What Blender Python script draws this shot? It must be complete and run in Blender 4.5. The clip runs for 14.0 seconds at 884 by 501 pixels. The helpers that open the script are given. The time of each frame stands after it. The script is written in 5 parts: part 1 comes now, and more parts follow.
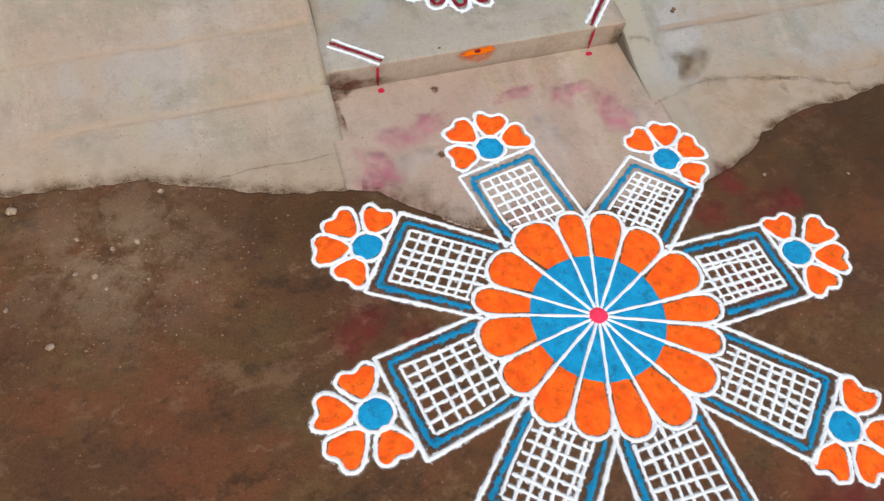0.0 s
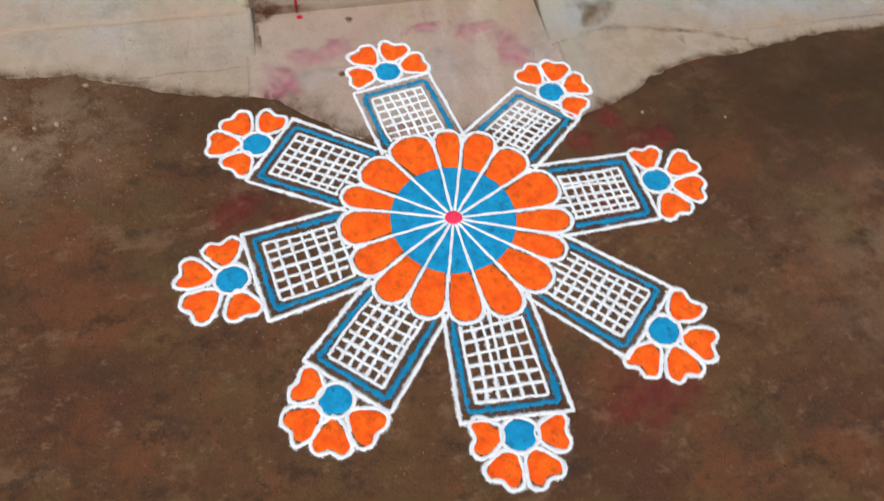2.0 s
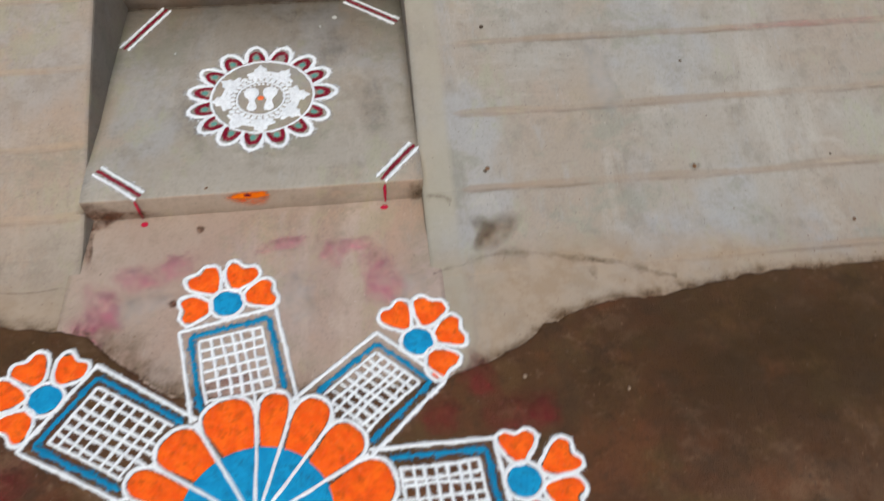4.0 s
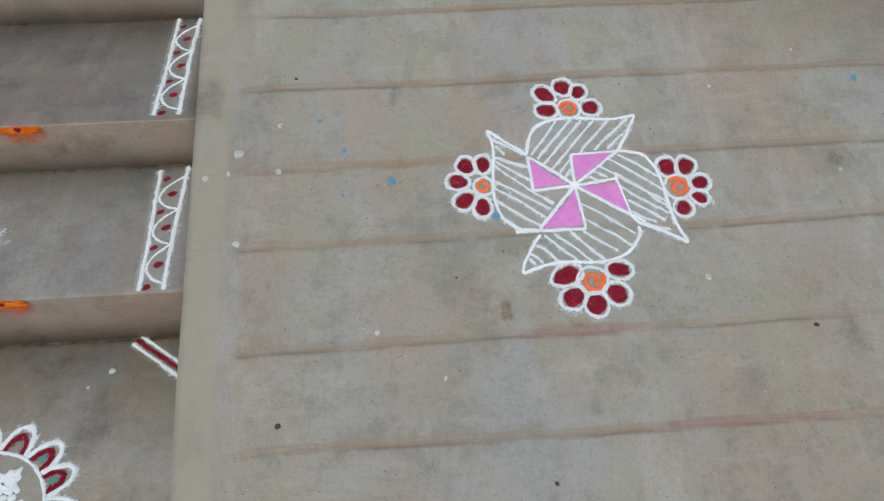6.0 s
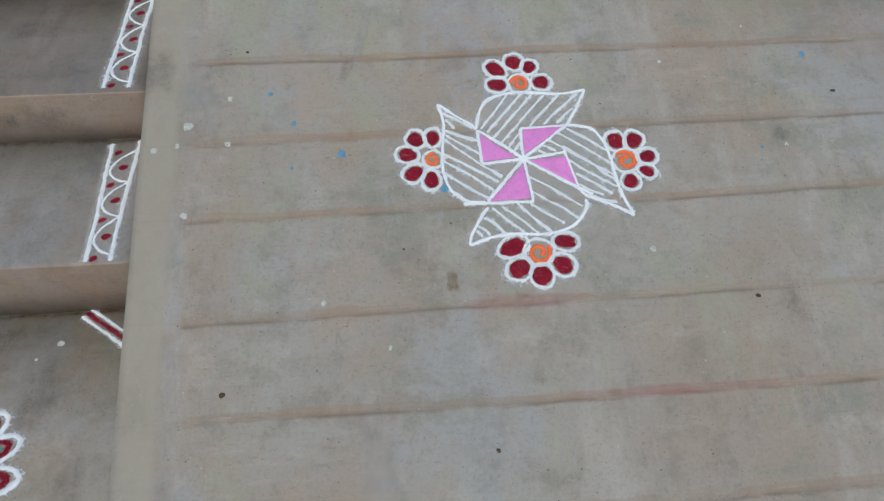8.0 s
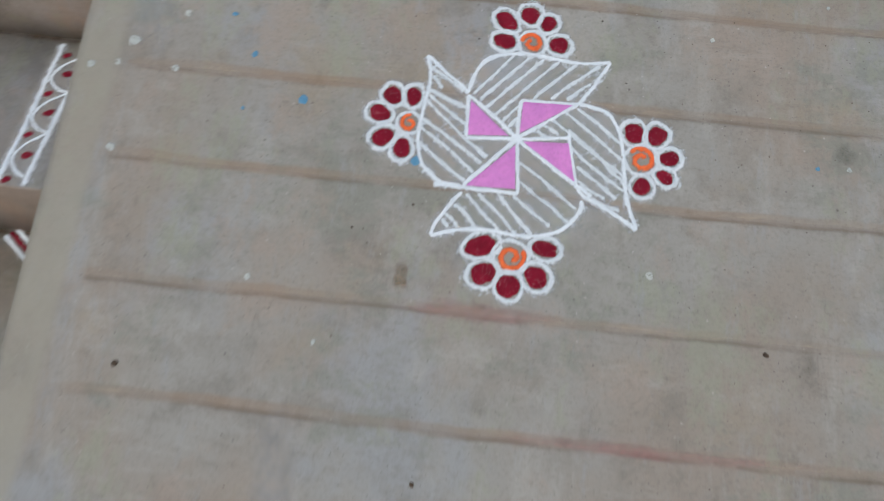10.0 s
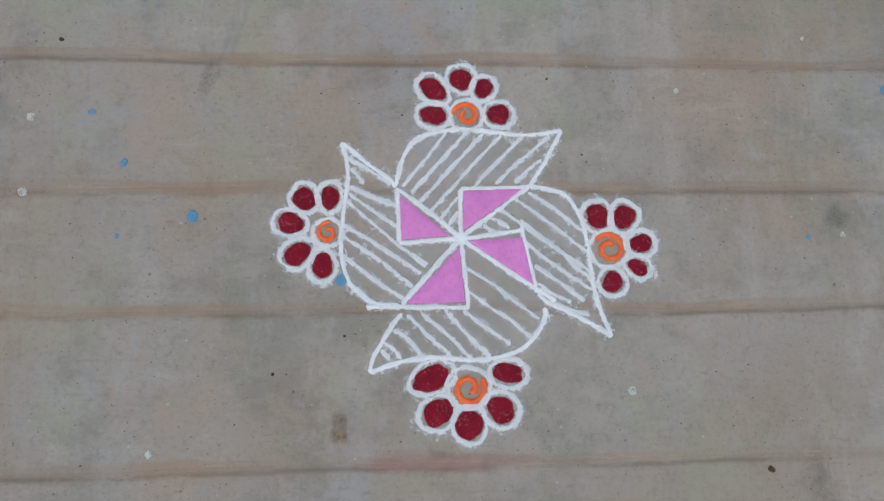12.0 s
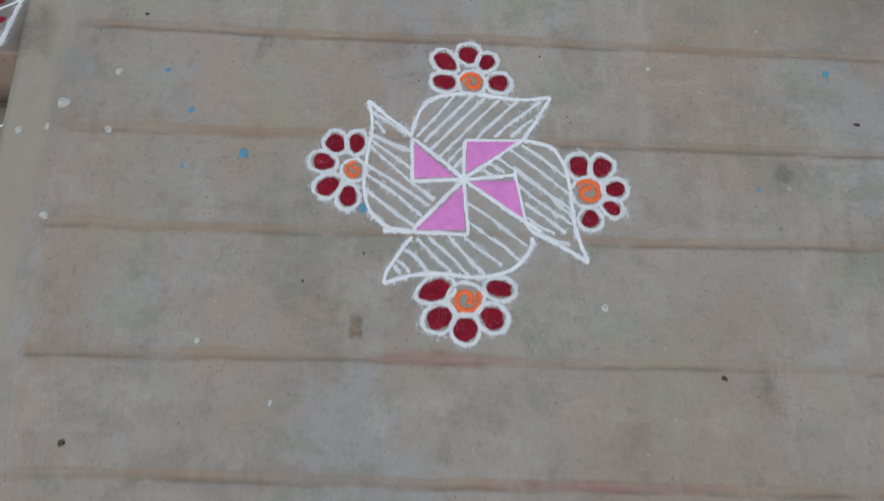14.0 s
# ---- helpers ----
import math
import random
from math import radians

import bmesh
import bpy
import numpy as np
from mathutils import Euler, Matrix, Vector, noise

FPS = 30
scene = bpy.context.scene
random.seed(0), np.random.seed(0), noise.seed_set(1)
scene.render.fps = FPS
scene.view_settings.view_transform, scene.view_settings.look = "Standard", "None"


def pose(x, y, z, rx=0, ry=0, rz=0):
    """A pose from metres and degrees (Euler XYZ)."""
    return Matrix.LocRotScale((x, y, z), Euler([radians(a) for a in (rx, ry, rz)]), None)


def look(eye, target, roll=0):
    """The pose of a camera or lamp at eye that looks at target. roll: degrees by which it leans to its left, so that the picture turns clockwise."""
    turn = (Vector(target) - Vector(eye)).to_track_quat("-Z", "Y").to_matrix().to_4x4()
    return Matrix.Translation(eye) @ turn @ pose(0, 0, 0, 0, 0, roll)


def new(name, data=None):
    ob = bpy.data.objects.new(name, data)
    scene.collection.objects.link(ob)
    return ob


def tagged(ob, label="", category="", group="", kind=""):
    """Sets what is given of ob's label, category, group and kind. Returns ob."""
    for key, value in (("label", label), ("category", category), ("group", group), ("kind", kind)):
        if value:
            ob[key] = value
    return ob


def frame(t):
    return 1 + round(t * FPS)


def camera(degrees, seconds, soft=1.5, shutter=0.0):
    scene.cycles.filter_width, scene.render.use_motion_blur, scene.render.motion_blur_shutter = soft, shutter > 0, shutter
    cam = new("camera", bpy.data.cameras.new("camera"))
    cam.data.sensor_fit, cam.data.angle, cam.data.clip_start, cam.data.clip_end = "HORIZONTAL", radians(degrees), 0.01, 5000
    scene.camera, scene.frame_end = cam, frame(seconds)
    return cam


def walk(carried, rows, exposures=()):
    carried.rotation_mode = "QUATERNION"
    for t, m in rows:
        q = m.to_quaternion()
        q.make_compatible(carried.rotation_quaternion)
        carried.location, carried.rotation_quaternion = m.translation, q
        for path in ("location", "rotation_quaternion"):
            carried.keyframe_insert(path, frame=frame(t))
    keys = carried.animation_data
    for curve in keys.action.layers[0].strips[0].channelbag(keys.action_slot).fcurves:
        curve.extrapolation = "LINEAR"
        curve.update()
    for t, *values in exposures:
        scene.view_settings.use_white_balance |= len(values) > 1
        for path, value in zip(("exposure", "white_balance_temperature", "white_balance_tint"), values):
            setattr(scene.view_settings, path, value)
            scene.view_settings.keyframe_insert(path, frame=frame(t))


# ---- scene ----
cam = camera(63.22, 14.0, soft=1.2, shutter=0.4)
# seconds, eye, then yaw, pitch and roll in degrees
PATH = [
    (0.0, -0.706, -1.482, 1.639, -24.05, -59.64, 8.11),
    (0.2, -0.662, -1.555, 1.665, -21.62, -59.31, 5.79),
    (0.5, -0.605, -1.648, 1.645, -22.77, -58.92, 9.95),
    (0.7, -0.483, -1.711, 1.681, -20.09, -59.48, 9.29),
    (1.0, -0.462, -1.786, 1.658, -18.48, -58.73, 9.62),
    (1.2, -0.381, -1.848, 1.682, -15.25, -59.03, 6.26),
    (1.5, -0.373, -1.892, 1.673, -17.30, -58.07, 7.75),
    (1.8, -0.311, -1.934, 1.686, -15.31, -57.67, 5.59),
    (2.0, -0.309, -1.953, 1.670, -15.77, -59.04, 5.40),
    (2.2, -0.291, -1.959, 1.668, -16.43, -59.94, 5.36),
    (4.3, 0.517, -1.182, 1.669, -3.94, -55.13, 1.14),
    (4.5, 0.634, -1.075, 1.684, 1.28, -56.20, 0.30),
    (4.7, 0.741, -0.949, 1.686, 2.61, -56.08, -0.71),
    (4.9, 0.833, -0.790, 1.654, 1.00, -53.84, -0.28),
    (5.0, 0.864, -0.668, 1.670, -1.26, -53.08, 0.88),
    (5.5, 0.990, -0.355, 1.692, -4.47, -49.70, -0.21),
    (6.0, 1.012, -0.288, 1.694, -4.31, -49.18, 0.26),
    (6.5, 1.030, -0.301, 1.689, -5.27, -49.98, 0.32),
    (7.0, 1.045, -0.324, 1.672, -6.77, -49.36, 0.87),
    (7.5, 1.056, -0.343, 1.677, -7.16, -49.56, 0.98),
    (9.8, 1.354, -0.158, 1.576, 4.59, -54.95, 4.19),
    (10.0, 1.349, -0.029, 1.559, 2.00, -57.13, 4.60),
    (10.2, 1.353, 0.120, 1.522, 0.84, -58.04, 3.94),
    (10.5, 1.329, 0.275, 1.490, -3.67, -58.65, 5.71),
    (11.0, 1.334, 0.354, 1.486, -6.78, -60.31, 6.42),
    (11.5, 1.336, 0.391, 1.496, -6.67, -60.40, 5.45),
    (12.0, 1.331, 0.385, 1.504, -8.20, -60.69, 7.13),
    (12.5, 1.334, 0.337, 1.514, -4.81, -59.08, 4.38),
    (13.0, 1.335, 0.263, 1.530, -3.33, -58.38, 4.35),
    (13.5, 1.350, 0.206, 1.560, -3.12, -56.91, 4.45),
    (13.8, 1.354, 0.109, 1.562, -3.61, -55.51, 4.71),
    (14.0, 1.355, 0.025, 1.574, -3.81, -55.28, 5.28),
]


def aimed(x, y, z, yaw, pitch, roll):
    a, b = radians(yaw), radians(pitch)
    way = Vector((-math.sin(a) * math.cos(b), math.cos(a) * math.cos(b), math.sin(b)))
    return look((x, y, z), Vector((x, y, z)) + way, roll)


EXPOSURES = [(0.0, 0.72, 6750, 10), (0.5, 0.59, 6750, 10), (1.0, 0.58, 6750, 10), (2.2, 0.62, 6750, 10), (4.5, 0.50, 6700, 8), (5.0, 0.58, 6600, 5), (5.5, 0.66, 6450, 5), (6.0, 0.22, 6250, 5), (6.5, 0.28, 6250, 5), (7.0, 0.16, 6090, 6), (7.7, 0.16, 6080, 6), (10.0, 0.11, 6100, 7), (11.0, 0.01, 6100, 9), (12.5, -0.02, 6100, 9), (13.0, -0.10, 6100, 9), (14.0, -0.07, 6100, 8)]
walk(cam, [(row[0], aimed(*row[1:])) for row in PATH], EXPOSURES)


# ---- light ----
world = bpy.data.worlds.new("overcast_sky")
scene.world = world
world.use_nodes = True
wn = world.node_tree
sky = wn.nodes.new("ShaderNodeTexSky")
sky.sky_type = "NISHITA"
sky.sun_disc = False
sky.sun_elevation, sky.sun_rotation = radians(60), radians(188)
sky.dust_density, sky.air_density = 4.0, 1.0
wn.nodes["Background"].inputs["Strength"].default_value = 0.10
wn.links.new(sky.outputs[0], wn.nodes["Background"].inputs["Color"])
sun_data = bpy.data.lights.new("sun", "SUN")
sun_data.energy, sun_data.angle, sun_data.color = 1.2, radians(30), (1.0, 0.95, 0.88)
sun = new("sun", sun_data)
sun.matrix_world = look((-0.49, -3.46, 6.06), (0.0, 0.0, 0.0))


# ---- plan ----
SLOPE, CROSS, FOOT = 0.3359, 0.0068, 0.0496        # ramp: rise per metre, sideways lean, height at the first nosing
X_LEFT, X_RIGHT = -0.482, 0.472                   # walls of the stair
TREADS = [(0.000, 0.0, 0.0868), (0.847, 0.022, 0.3061), (1.284, 0.010, 0.4753), (1.772, 0.010, 0.643), (2.22, 0.010, 0.80)]
JOINTS_R = [-0.285, -0.025, 0.213, 0.437, 0.657, 0.903, 1.110, 1.342, 1.575, 1.805, 2.04, 2.27, 2.5, 2.73]
JOINTS_L = [-0.014, 0.190, 0.43, 0.66, 0.90, 1.12, 1.35, 1.58, 1.81, 2.04, 2.27, 2.5, 2.73]
EDGE_X = [-60, -2.5, -1.39, -1.04, -0.855, -0.686, -0.50, -0.43, -0.33, -0.20, 0.10, 0.40, 0.51, 0.60, 0.68, 0.75, 0.85, 1.06, 1.30, 1.73, 3.0, 60]
EDGE_Y = [-0.10, -0.12, -0.151, -0.196, -0.249, -0.33, -0.352, -0.37, -0.47, -0.56, -0.60, -0.59, -0.568, -0.552, -0.512, -0.455, -0.413, -0.393, -0.360, -0.338, -0.33, -0.33]

table = np.random.RandomState(7).rand(64, 64)


def vnoise(x, y, size, shift=0):
    """Smooth noise between -1 and 1, with lumps of that size in metres."""
    x, y = np.asarray(x, float) / size + 17.3 * shift + 400, np.asarray(y, float) / size + 9.1 * shift + 400
    i, j = np.floor(x).astype(int), np.floor(y).astype(int)
    u, v = x - i, y - j
    u, v = u * u * (3 - 2 * u), v * v * (3 - 2 * v)
    a, b, c, d = table[i % 64, j % 64], table[(i + 1) % 64, j % 64], table[i % 64, (j + 1) % 64], table[(i + 1) % 64, (j + 1) % 64]
    return 2 * ((a * (1 - u) + b * u) * (1 - v) + (c * (1 - u) + d * u) * v) - 1


def edge_y(x, y=0):
    """Where the mud ends and the cement begins."""
    return np.interp(x, EDGE_X, EDGE_Y) + 0.016 + 0.010 * vnoise(x, 0 * x, 0.12, 3) + 0.006 * vnoise(x, y, 0.04, 4) + 0.003 * vnoise(x, y, 0.014, 5)


def stray(x, k):
    return 0.006 * vnoise(x, 0 * x, 0.40, 20 + k) - 0.002 * vnoise(x, 0 * x, 0.07, 40 + k)


def joint_gap(x, y, joints, fade):
    gap = np.full(np.shape(y), 9.0)
    for k, at in enumerate(joints):
        short = 0.05 * np.clip((1.18 - x) / 0.12, 0, 1) if at < -0.2 else 0
        gap = np.minimum(gap, np.abs(y - at - stray(x, k)) + short)
    return gap + 0.05 * (1 - fade)


def fade_right(x):
    return np.clip((x - 0.53) / 0.07, 0, 1)


def fade_left(x):
    return np.clip((-0.47 - x) / 0.03, 0, 1)


def ramp_z(x, y, joints=JOINTS_R, fade=fade_right):
    x, y = np.asarray(x, float), np.asarray(y, float)
    base, low, s = FOOT + SLOPE * y + CROSS * x, -0.002, 0.012
    z = s * np.logaddexp(base / s, low / s)
    z = z + 0.0022 * vnoise(x, y, 0.45, 1) + 0.0008 * vnoise(x, y, 0.09, 2) + 0.0003 * vnoise(x, y, 0.02, 6)
    gap = joint_gap(x, y, joints, fade(x))
    return z - 0.0009 * np.exp(-(gap / 0.007) ** 2) - dive(x, y)


def ramp_left_z(x, y):
    return ramp_z(x, y, JOINTS_L, fade_left)


def dive(x, y):
    """How far the cement sinks under the mud beyond its visible edge."""
    return 0.02 * np.clip((np.interp(x, EDGE_X, EDGE_Y) - 0.015 - y) / 0.06, 0, 1)


def pad_z(x, y):
    return -dive(x, y) + 0.0008 * vnoise(x, y, 0.3, 8) + 0.0005 * vnoise(x, y, 0.05, 9) - 0.001


def mud_z(x, y):
    x, y = np.asarray(x, float), np.asarray(y, float)
    inside = np.clip((edge_y(x, y) - y) / 0.022, 0, 1)
    calm = np.clip(np.hypot(x - 0.01, y + 0.9) / 0.75 - 0.7, 0.0, 1)
    rough = 0.0022 * vnoise(x, y, 0.16, 10) + 0.0016 * vnoise(x, y, 0.05, 11) + 0.0010 * vnoise(x, y, 0.02, 12)
    return -0.035 + inside * 0.0375 + rough * (0.35 + 0.9 * calm) * inside


def ground_z(x, y):
    return np.maximum(mud_z(x, y), pad_z(x, y))


def flat(height):
    return lambda x, y: np.full(np.shape(x), height, float)


# ---- materials ----
class Shade:
    """A small builder of node materials."""

    def __init__(self, name):
        self.material = bpy.data.materials.new(name)
        self.material.use_nodes = True
        self.tree = self.material.node_tree
        self.bsdf = self.tree.nodes["Principled BSDF"]
        self.place = self.tree.nodes.new("ShaderNodeNewGeometry").outputs["Position"]

    def put(self, socket, value):
        if isinstance(value, bpy.types.NodeSocket):
            self.tree.links.new(value, socket)
        elif isinstance(value, (tuple, list)) and len(value) == 3 and socket.type == "RGBA":
            socket.default_value = (*value, 1)
        else:
            socket.default_value = value

    def noise(self, scale, detail=4.0, rough=0.6, stretch=None):
        n = self.tree.nodes.new("ShaderNodeTexNoise")
        place = self.place
        if stretch:
            m = self.tree.nodes.new("ShaderNodeMapping")
            m.inputs["Scale"].default_value = stretch
            self.tree.links.new(place, m.inputs["Vector"])
            place = m.outputs[0]
        self.tree.links.new(place, n.inputs["Vector"])
        n.inputs["Scale"].default_value, n.inputs["Detail"].default_value, n.inputs["Roughness"].default_value = scale, detail, rough
        return n.outputs["Fac"]

    def span(self, value, low, high, a=0.0, b=1.0):
        n = self.tree.nodes.new("ShaderNodeMapRange")
        n.interpolation_type = "SMOOTHSTEP"
        for key, v in (("Value", value), ("From Min", low), ("From Max", high), ("To Min", a), ("To Max", b)):
            self.put(n.inputs[key], v)
        return n.outputs["Result"]

    def math(self, op, a, b=0.0):
        n = self.tree.nodes.new("ShaderNodeMath")
        n.operation = op
        self.put(n.inputs[0], a), self.put(n.inputs[1], b)
        return n.outputs[0]

    def mix(self, fac, a, b, blend="MIX"):
        n = self.tree.nodes.new("ShaderNodeMix")
        n.data_type, n.blend_type = "RGBA", blend
        self.put(n.inputs["Factor"], fac), self.put(n.inputs["A"], a), self.put(n.inputs["B"], b)
        for s in n.inputs:
            if s.type == "RGBA" and s.name in "AB":
                self.put(s, a if s.name == "A" else b)
        return next(o for o in n.outputs if o.type == "RGBA")

    def attribute(self, name):
        n = self.tree.nodes.new("ShaderNodeAttribute")
        n.attribute_name = name
        return n.outputs["Fac"]

    def spots(self, scale, size):
        n = self.tree.nodes.new("ShaderNodeTexVoronoi")
        n.inputs["Scale"].default_value = scale
        self.tree.links.new(self.place, n.inputs["Vector"])
        return self.span(n.outputs["Distance"], size * 0.6, size, 1.0, 0.0)

    def done(self, colour, rough, height=None, strength=0.3, distance=0.002, cover=None, sheen=0.2):
        self.put(self.bsdf.inputs["Base Color"], colour)
        self.put(self.bsdf.inputs["Roughness"], rough)
        self.bsdf.inputs["Specular IOR Level"].default_value = sheen
        if height is not None:
            b = self.tree.nodes.new("ShaderNodeBump")
            b.inputs["Strength"].default_value, b.inputs["Distance"].default_value = strength, distance
            self.tree.links.new(height, b.inputs["Height"])
            self.tree.links.new(b.outputs[0], self.bsdf.inputs["Normal"])
        if cover is not None:
            self.put(self.bsdf.inputs["Alpha"], cover)
        return self.material


def cement(name, base, dark, warm, jointed=True, streak=0.35, cool=0.5, tone=(0.222, 0.170, 0.126), stained=0.60):
    s = Shade(name)
    big, mid, fine, grit = s.noise(1.7, 5), s.noise(8, 6, 0.68), s.noise(120, 4, 0.7), s.noise(420, 2)
    c = s.mix(s.span(big, 0.40, 0.60), base, warm)
    c = s.mix(s.span(s.noise(2.6, 5, 0.6, (1.0, 0.6, 0.6)), 0.49, 0.62, 0.0, cool * 1.3), c, (base[0] * 0.98, base[1] * 1.08, base[2] * 1.25))
    c = s.mix(s.span(mid, 0.48, 0.68, 0.0, 0.52), c, dark)
    c = s.mix(s.span(s.noise(6.5, 6, 0.7, (0.8, 1.0, 1.0)), 0.54, 0.68, 0.0, 0.45), c, tuple(min(1.0, v * 1.28) for v in base))
    c = s.mix(s.span(s.noise(3.3, 6, 0.7), 0.55, 0.68, 0.0, 0.45), c, (base[0] * 1.02, base[1] * 0.90, base[2] * 0.72))
    c = s.mix(s.span(s.noise(5.5, 6, 0.7, (1.0, 0.22, 0.22)), 0.52, 0.64, 0.0, streak * 1.4), c, tuple(min(1.0, v * 1.25) for v in base))
    c = s.mix(s.span(s.noise(4.3, 7, 0.72, (0.7, 1.0, 1.0)), 0.53, 0.63, 0.0, 0.70), c, (base[0] * 0.76, base[1] * 0.81, base[2] * 0.76))
    c = s.mix(s.span(s.noise(3.7, 7, 0.75, (1.0, 0.8, 0.8)), 0.54, 0.65, 0.0, 0.60), c, (base[0] * 1.12, base[1] * 0.96, base[2] * 0.88))
    c = s.mix(s.span(s.noise(13, 7, 0.8, (0.30, 1.5, 1.5)), 0.56, 0.70, 0.0, 0.26), c, tuple(v * 0.80 for v in dark))
    c = s.mix(s.span(s.noise(15, 7, 0.8, (0.30, 1.4, 1.4)), 0.56, 0.70, 0.0, 0.30), c, tuple(min(1.0, v * 1.32) for v in base))
    c = s.mix(s.span(s.noise(17, 6, 0.75, (1.0, 0.30, 0.4)), 0.58, 0.74, 0.0, 0.35), c, tuple(v * 0.70 for v in dark))
    c = s.mix(s.span(s.noise(30, 5, 0.7), 0.55, 0.72, 0.0, 0.30), c, tuple(min(1.0, v * 1.18) for v in base))
    c = s.mix(s.span(s.noise(4.6, 7, 0.78, (1.0, 0.55, 0.55)), 0.53, 0.63, 0.0, 0.55), c, (base[0] * 0.98, base[1] * 1.06, base[2] * 0.88))
    c = s.mix(s.span(s.noise(21, 7, 0.8, (1.2, 0.30, 0.30)), 0.54, 0.68, 0.0, 0.42), c, (base[0] * 1.02, base[1] * 1.10, base[2] * 1.22))
    c = s.mix(s.span(s.noise(46, 6, 0.8, (1.0, 0.8, 0.8)), 0.54, 0.70, 0.0, 0.40), c, tuple(v * 0.92 for v in dark))
    c = s.mix(s.span(fine, 0.45, 0.74, 0.0, 0.24), c, tuple(v * 0.62 for v in dark))
    c = s.mix(s.span(grit, 0.55, 0.75, 0.0, 0.20), c, tuple(min(1.0, v * 1.3) for v in base))
    c = s.mix(s.math("MULTIPLY", s.spots(24, 0.075), s.span(mid, 0.44, 0.58, 0.0, 0.55)), c, tuple(v * 0.35 for v in dark))
    c = s.mix(s.math("MULTIPLY", s.spots(62, 0.11), s.span(s.noise(5, 4), 0.46, 0.60, 0.0, 0.75)), c, tuple(v * 0.45 for v in dark))
    c = s.mix(s.math("MULTIPLY", s.spots(33, 0.10), s.span(s.noise(7, 4), 0.50, 0.62, 0.0, 0.55)), c, tuple(min(1.0, v * 1.5) for v in base))
    c = s.mix(s.span(s.noise(90, 5, 0.75, (0.6, 1.2, 1.2)), 0.56, 0.72, 0.0, 0.38), c, tuple(v * 0.75 for v in dark))
    if jointed:
        joint = s.attribute("joint")
        ragged = s.math("ADD", joint, s.math("MULTIPLY", s.math("SUBTRACT", s.noise(15, 7, 0.78, (0.35, 1.6, 1.6)), 0.5), 1.1))
        band = s.math("MULTIPLY", s.span(ragged, 0.46, 0.84), s.span(s.noise(2.4, 5), 0.36, 0.62, 0.20, stained))
        c = s.mix(band, c, s.mix(s.span(s.noise(4, 5), 0.40, 0.62), tone, (tone[0] * 1.14, tone[1] * 1.02, tone[2] * 0.90)))
        thread = s.math("MULTIPLY", s.attribute("thread"), s.span(s.noise(7, 6, 0.75, (0.5, 2, 2)), 0.42, 0.58, 0.0, 0.9 * stained))
        c = s.mix(thread, c, (tone[0] * 0.52, tone[1] * 0.52, tone[2] * 0.52))
        earth = s.math("MULTIPLY", s.attribute("earth"), s.span(s.noise(7, 6, 0.7), 0.30, 0.60, 0.55, 0.95))
        c = s.mix(earth, c, s.mix(s.span(s.noise(11, 5, 0.7), 0.40, 0.62), (0.328, 0.264, 0.196), (0.280, 0.213, 0.146)))
        # the upper slope's dimmer tone is tinted into the cement here
        darkening = s.math("MULTIPLY", s.attribute("darkening"), s.span(s.noise(5, 6, 0.7), 0.32, 0.62, 0.32, 0.72))
        c = s.mix(darkening, c, (0.172, 0.138, 0.108))
        border = s.math("MULTIPLY", s.attribute("border"), s.span(s.noise(6, 5), 0.30, 0.62, 0.25, 0.75))
        c = s.mix(border, c, (base[0] * 1.05, base[1] * 1.03, base[2] * 0.93))
        edge = s.math("MULTIPLY", s.attribute("seam"), s.span(s.noise(14, 6, 0.75, (1.6, 0.4, 0.4)), 0.40, 0.62, 0.0, 0.55))
        c = s.mix(edge, c, s.mix(s.span(s.noise(3.0, 4), 0.42, 0.58), (base[0] * 1.02, base[1] * 1.14, base[2] * 1.32), tuple(v * 0.95 for v in dark)))
        pale = s.math("MULTIPLY", s.math("POWER", joint, 3.0), s.span(s.noise(12, 6, 0.75, (0.4, 2.5, 2.5)), 0.56, 0.66, 0.0, 0.55))
        c = s.mix(pale, c, (0.34, 0.285, 0.215))
    h = s.math("ADD", s.math("MULTIPLY", mid, 0.6), s.math("MULTIPLY", fine, 0.45))
    return s.done(c, s.span(mid, 0.3, 0.7, 0.62, 0.85), h, 0.35, 0.003)


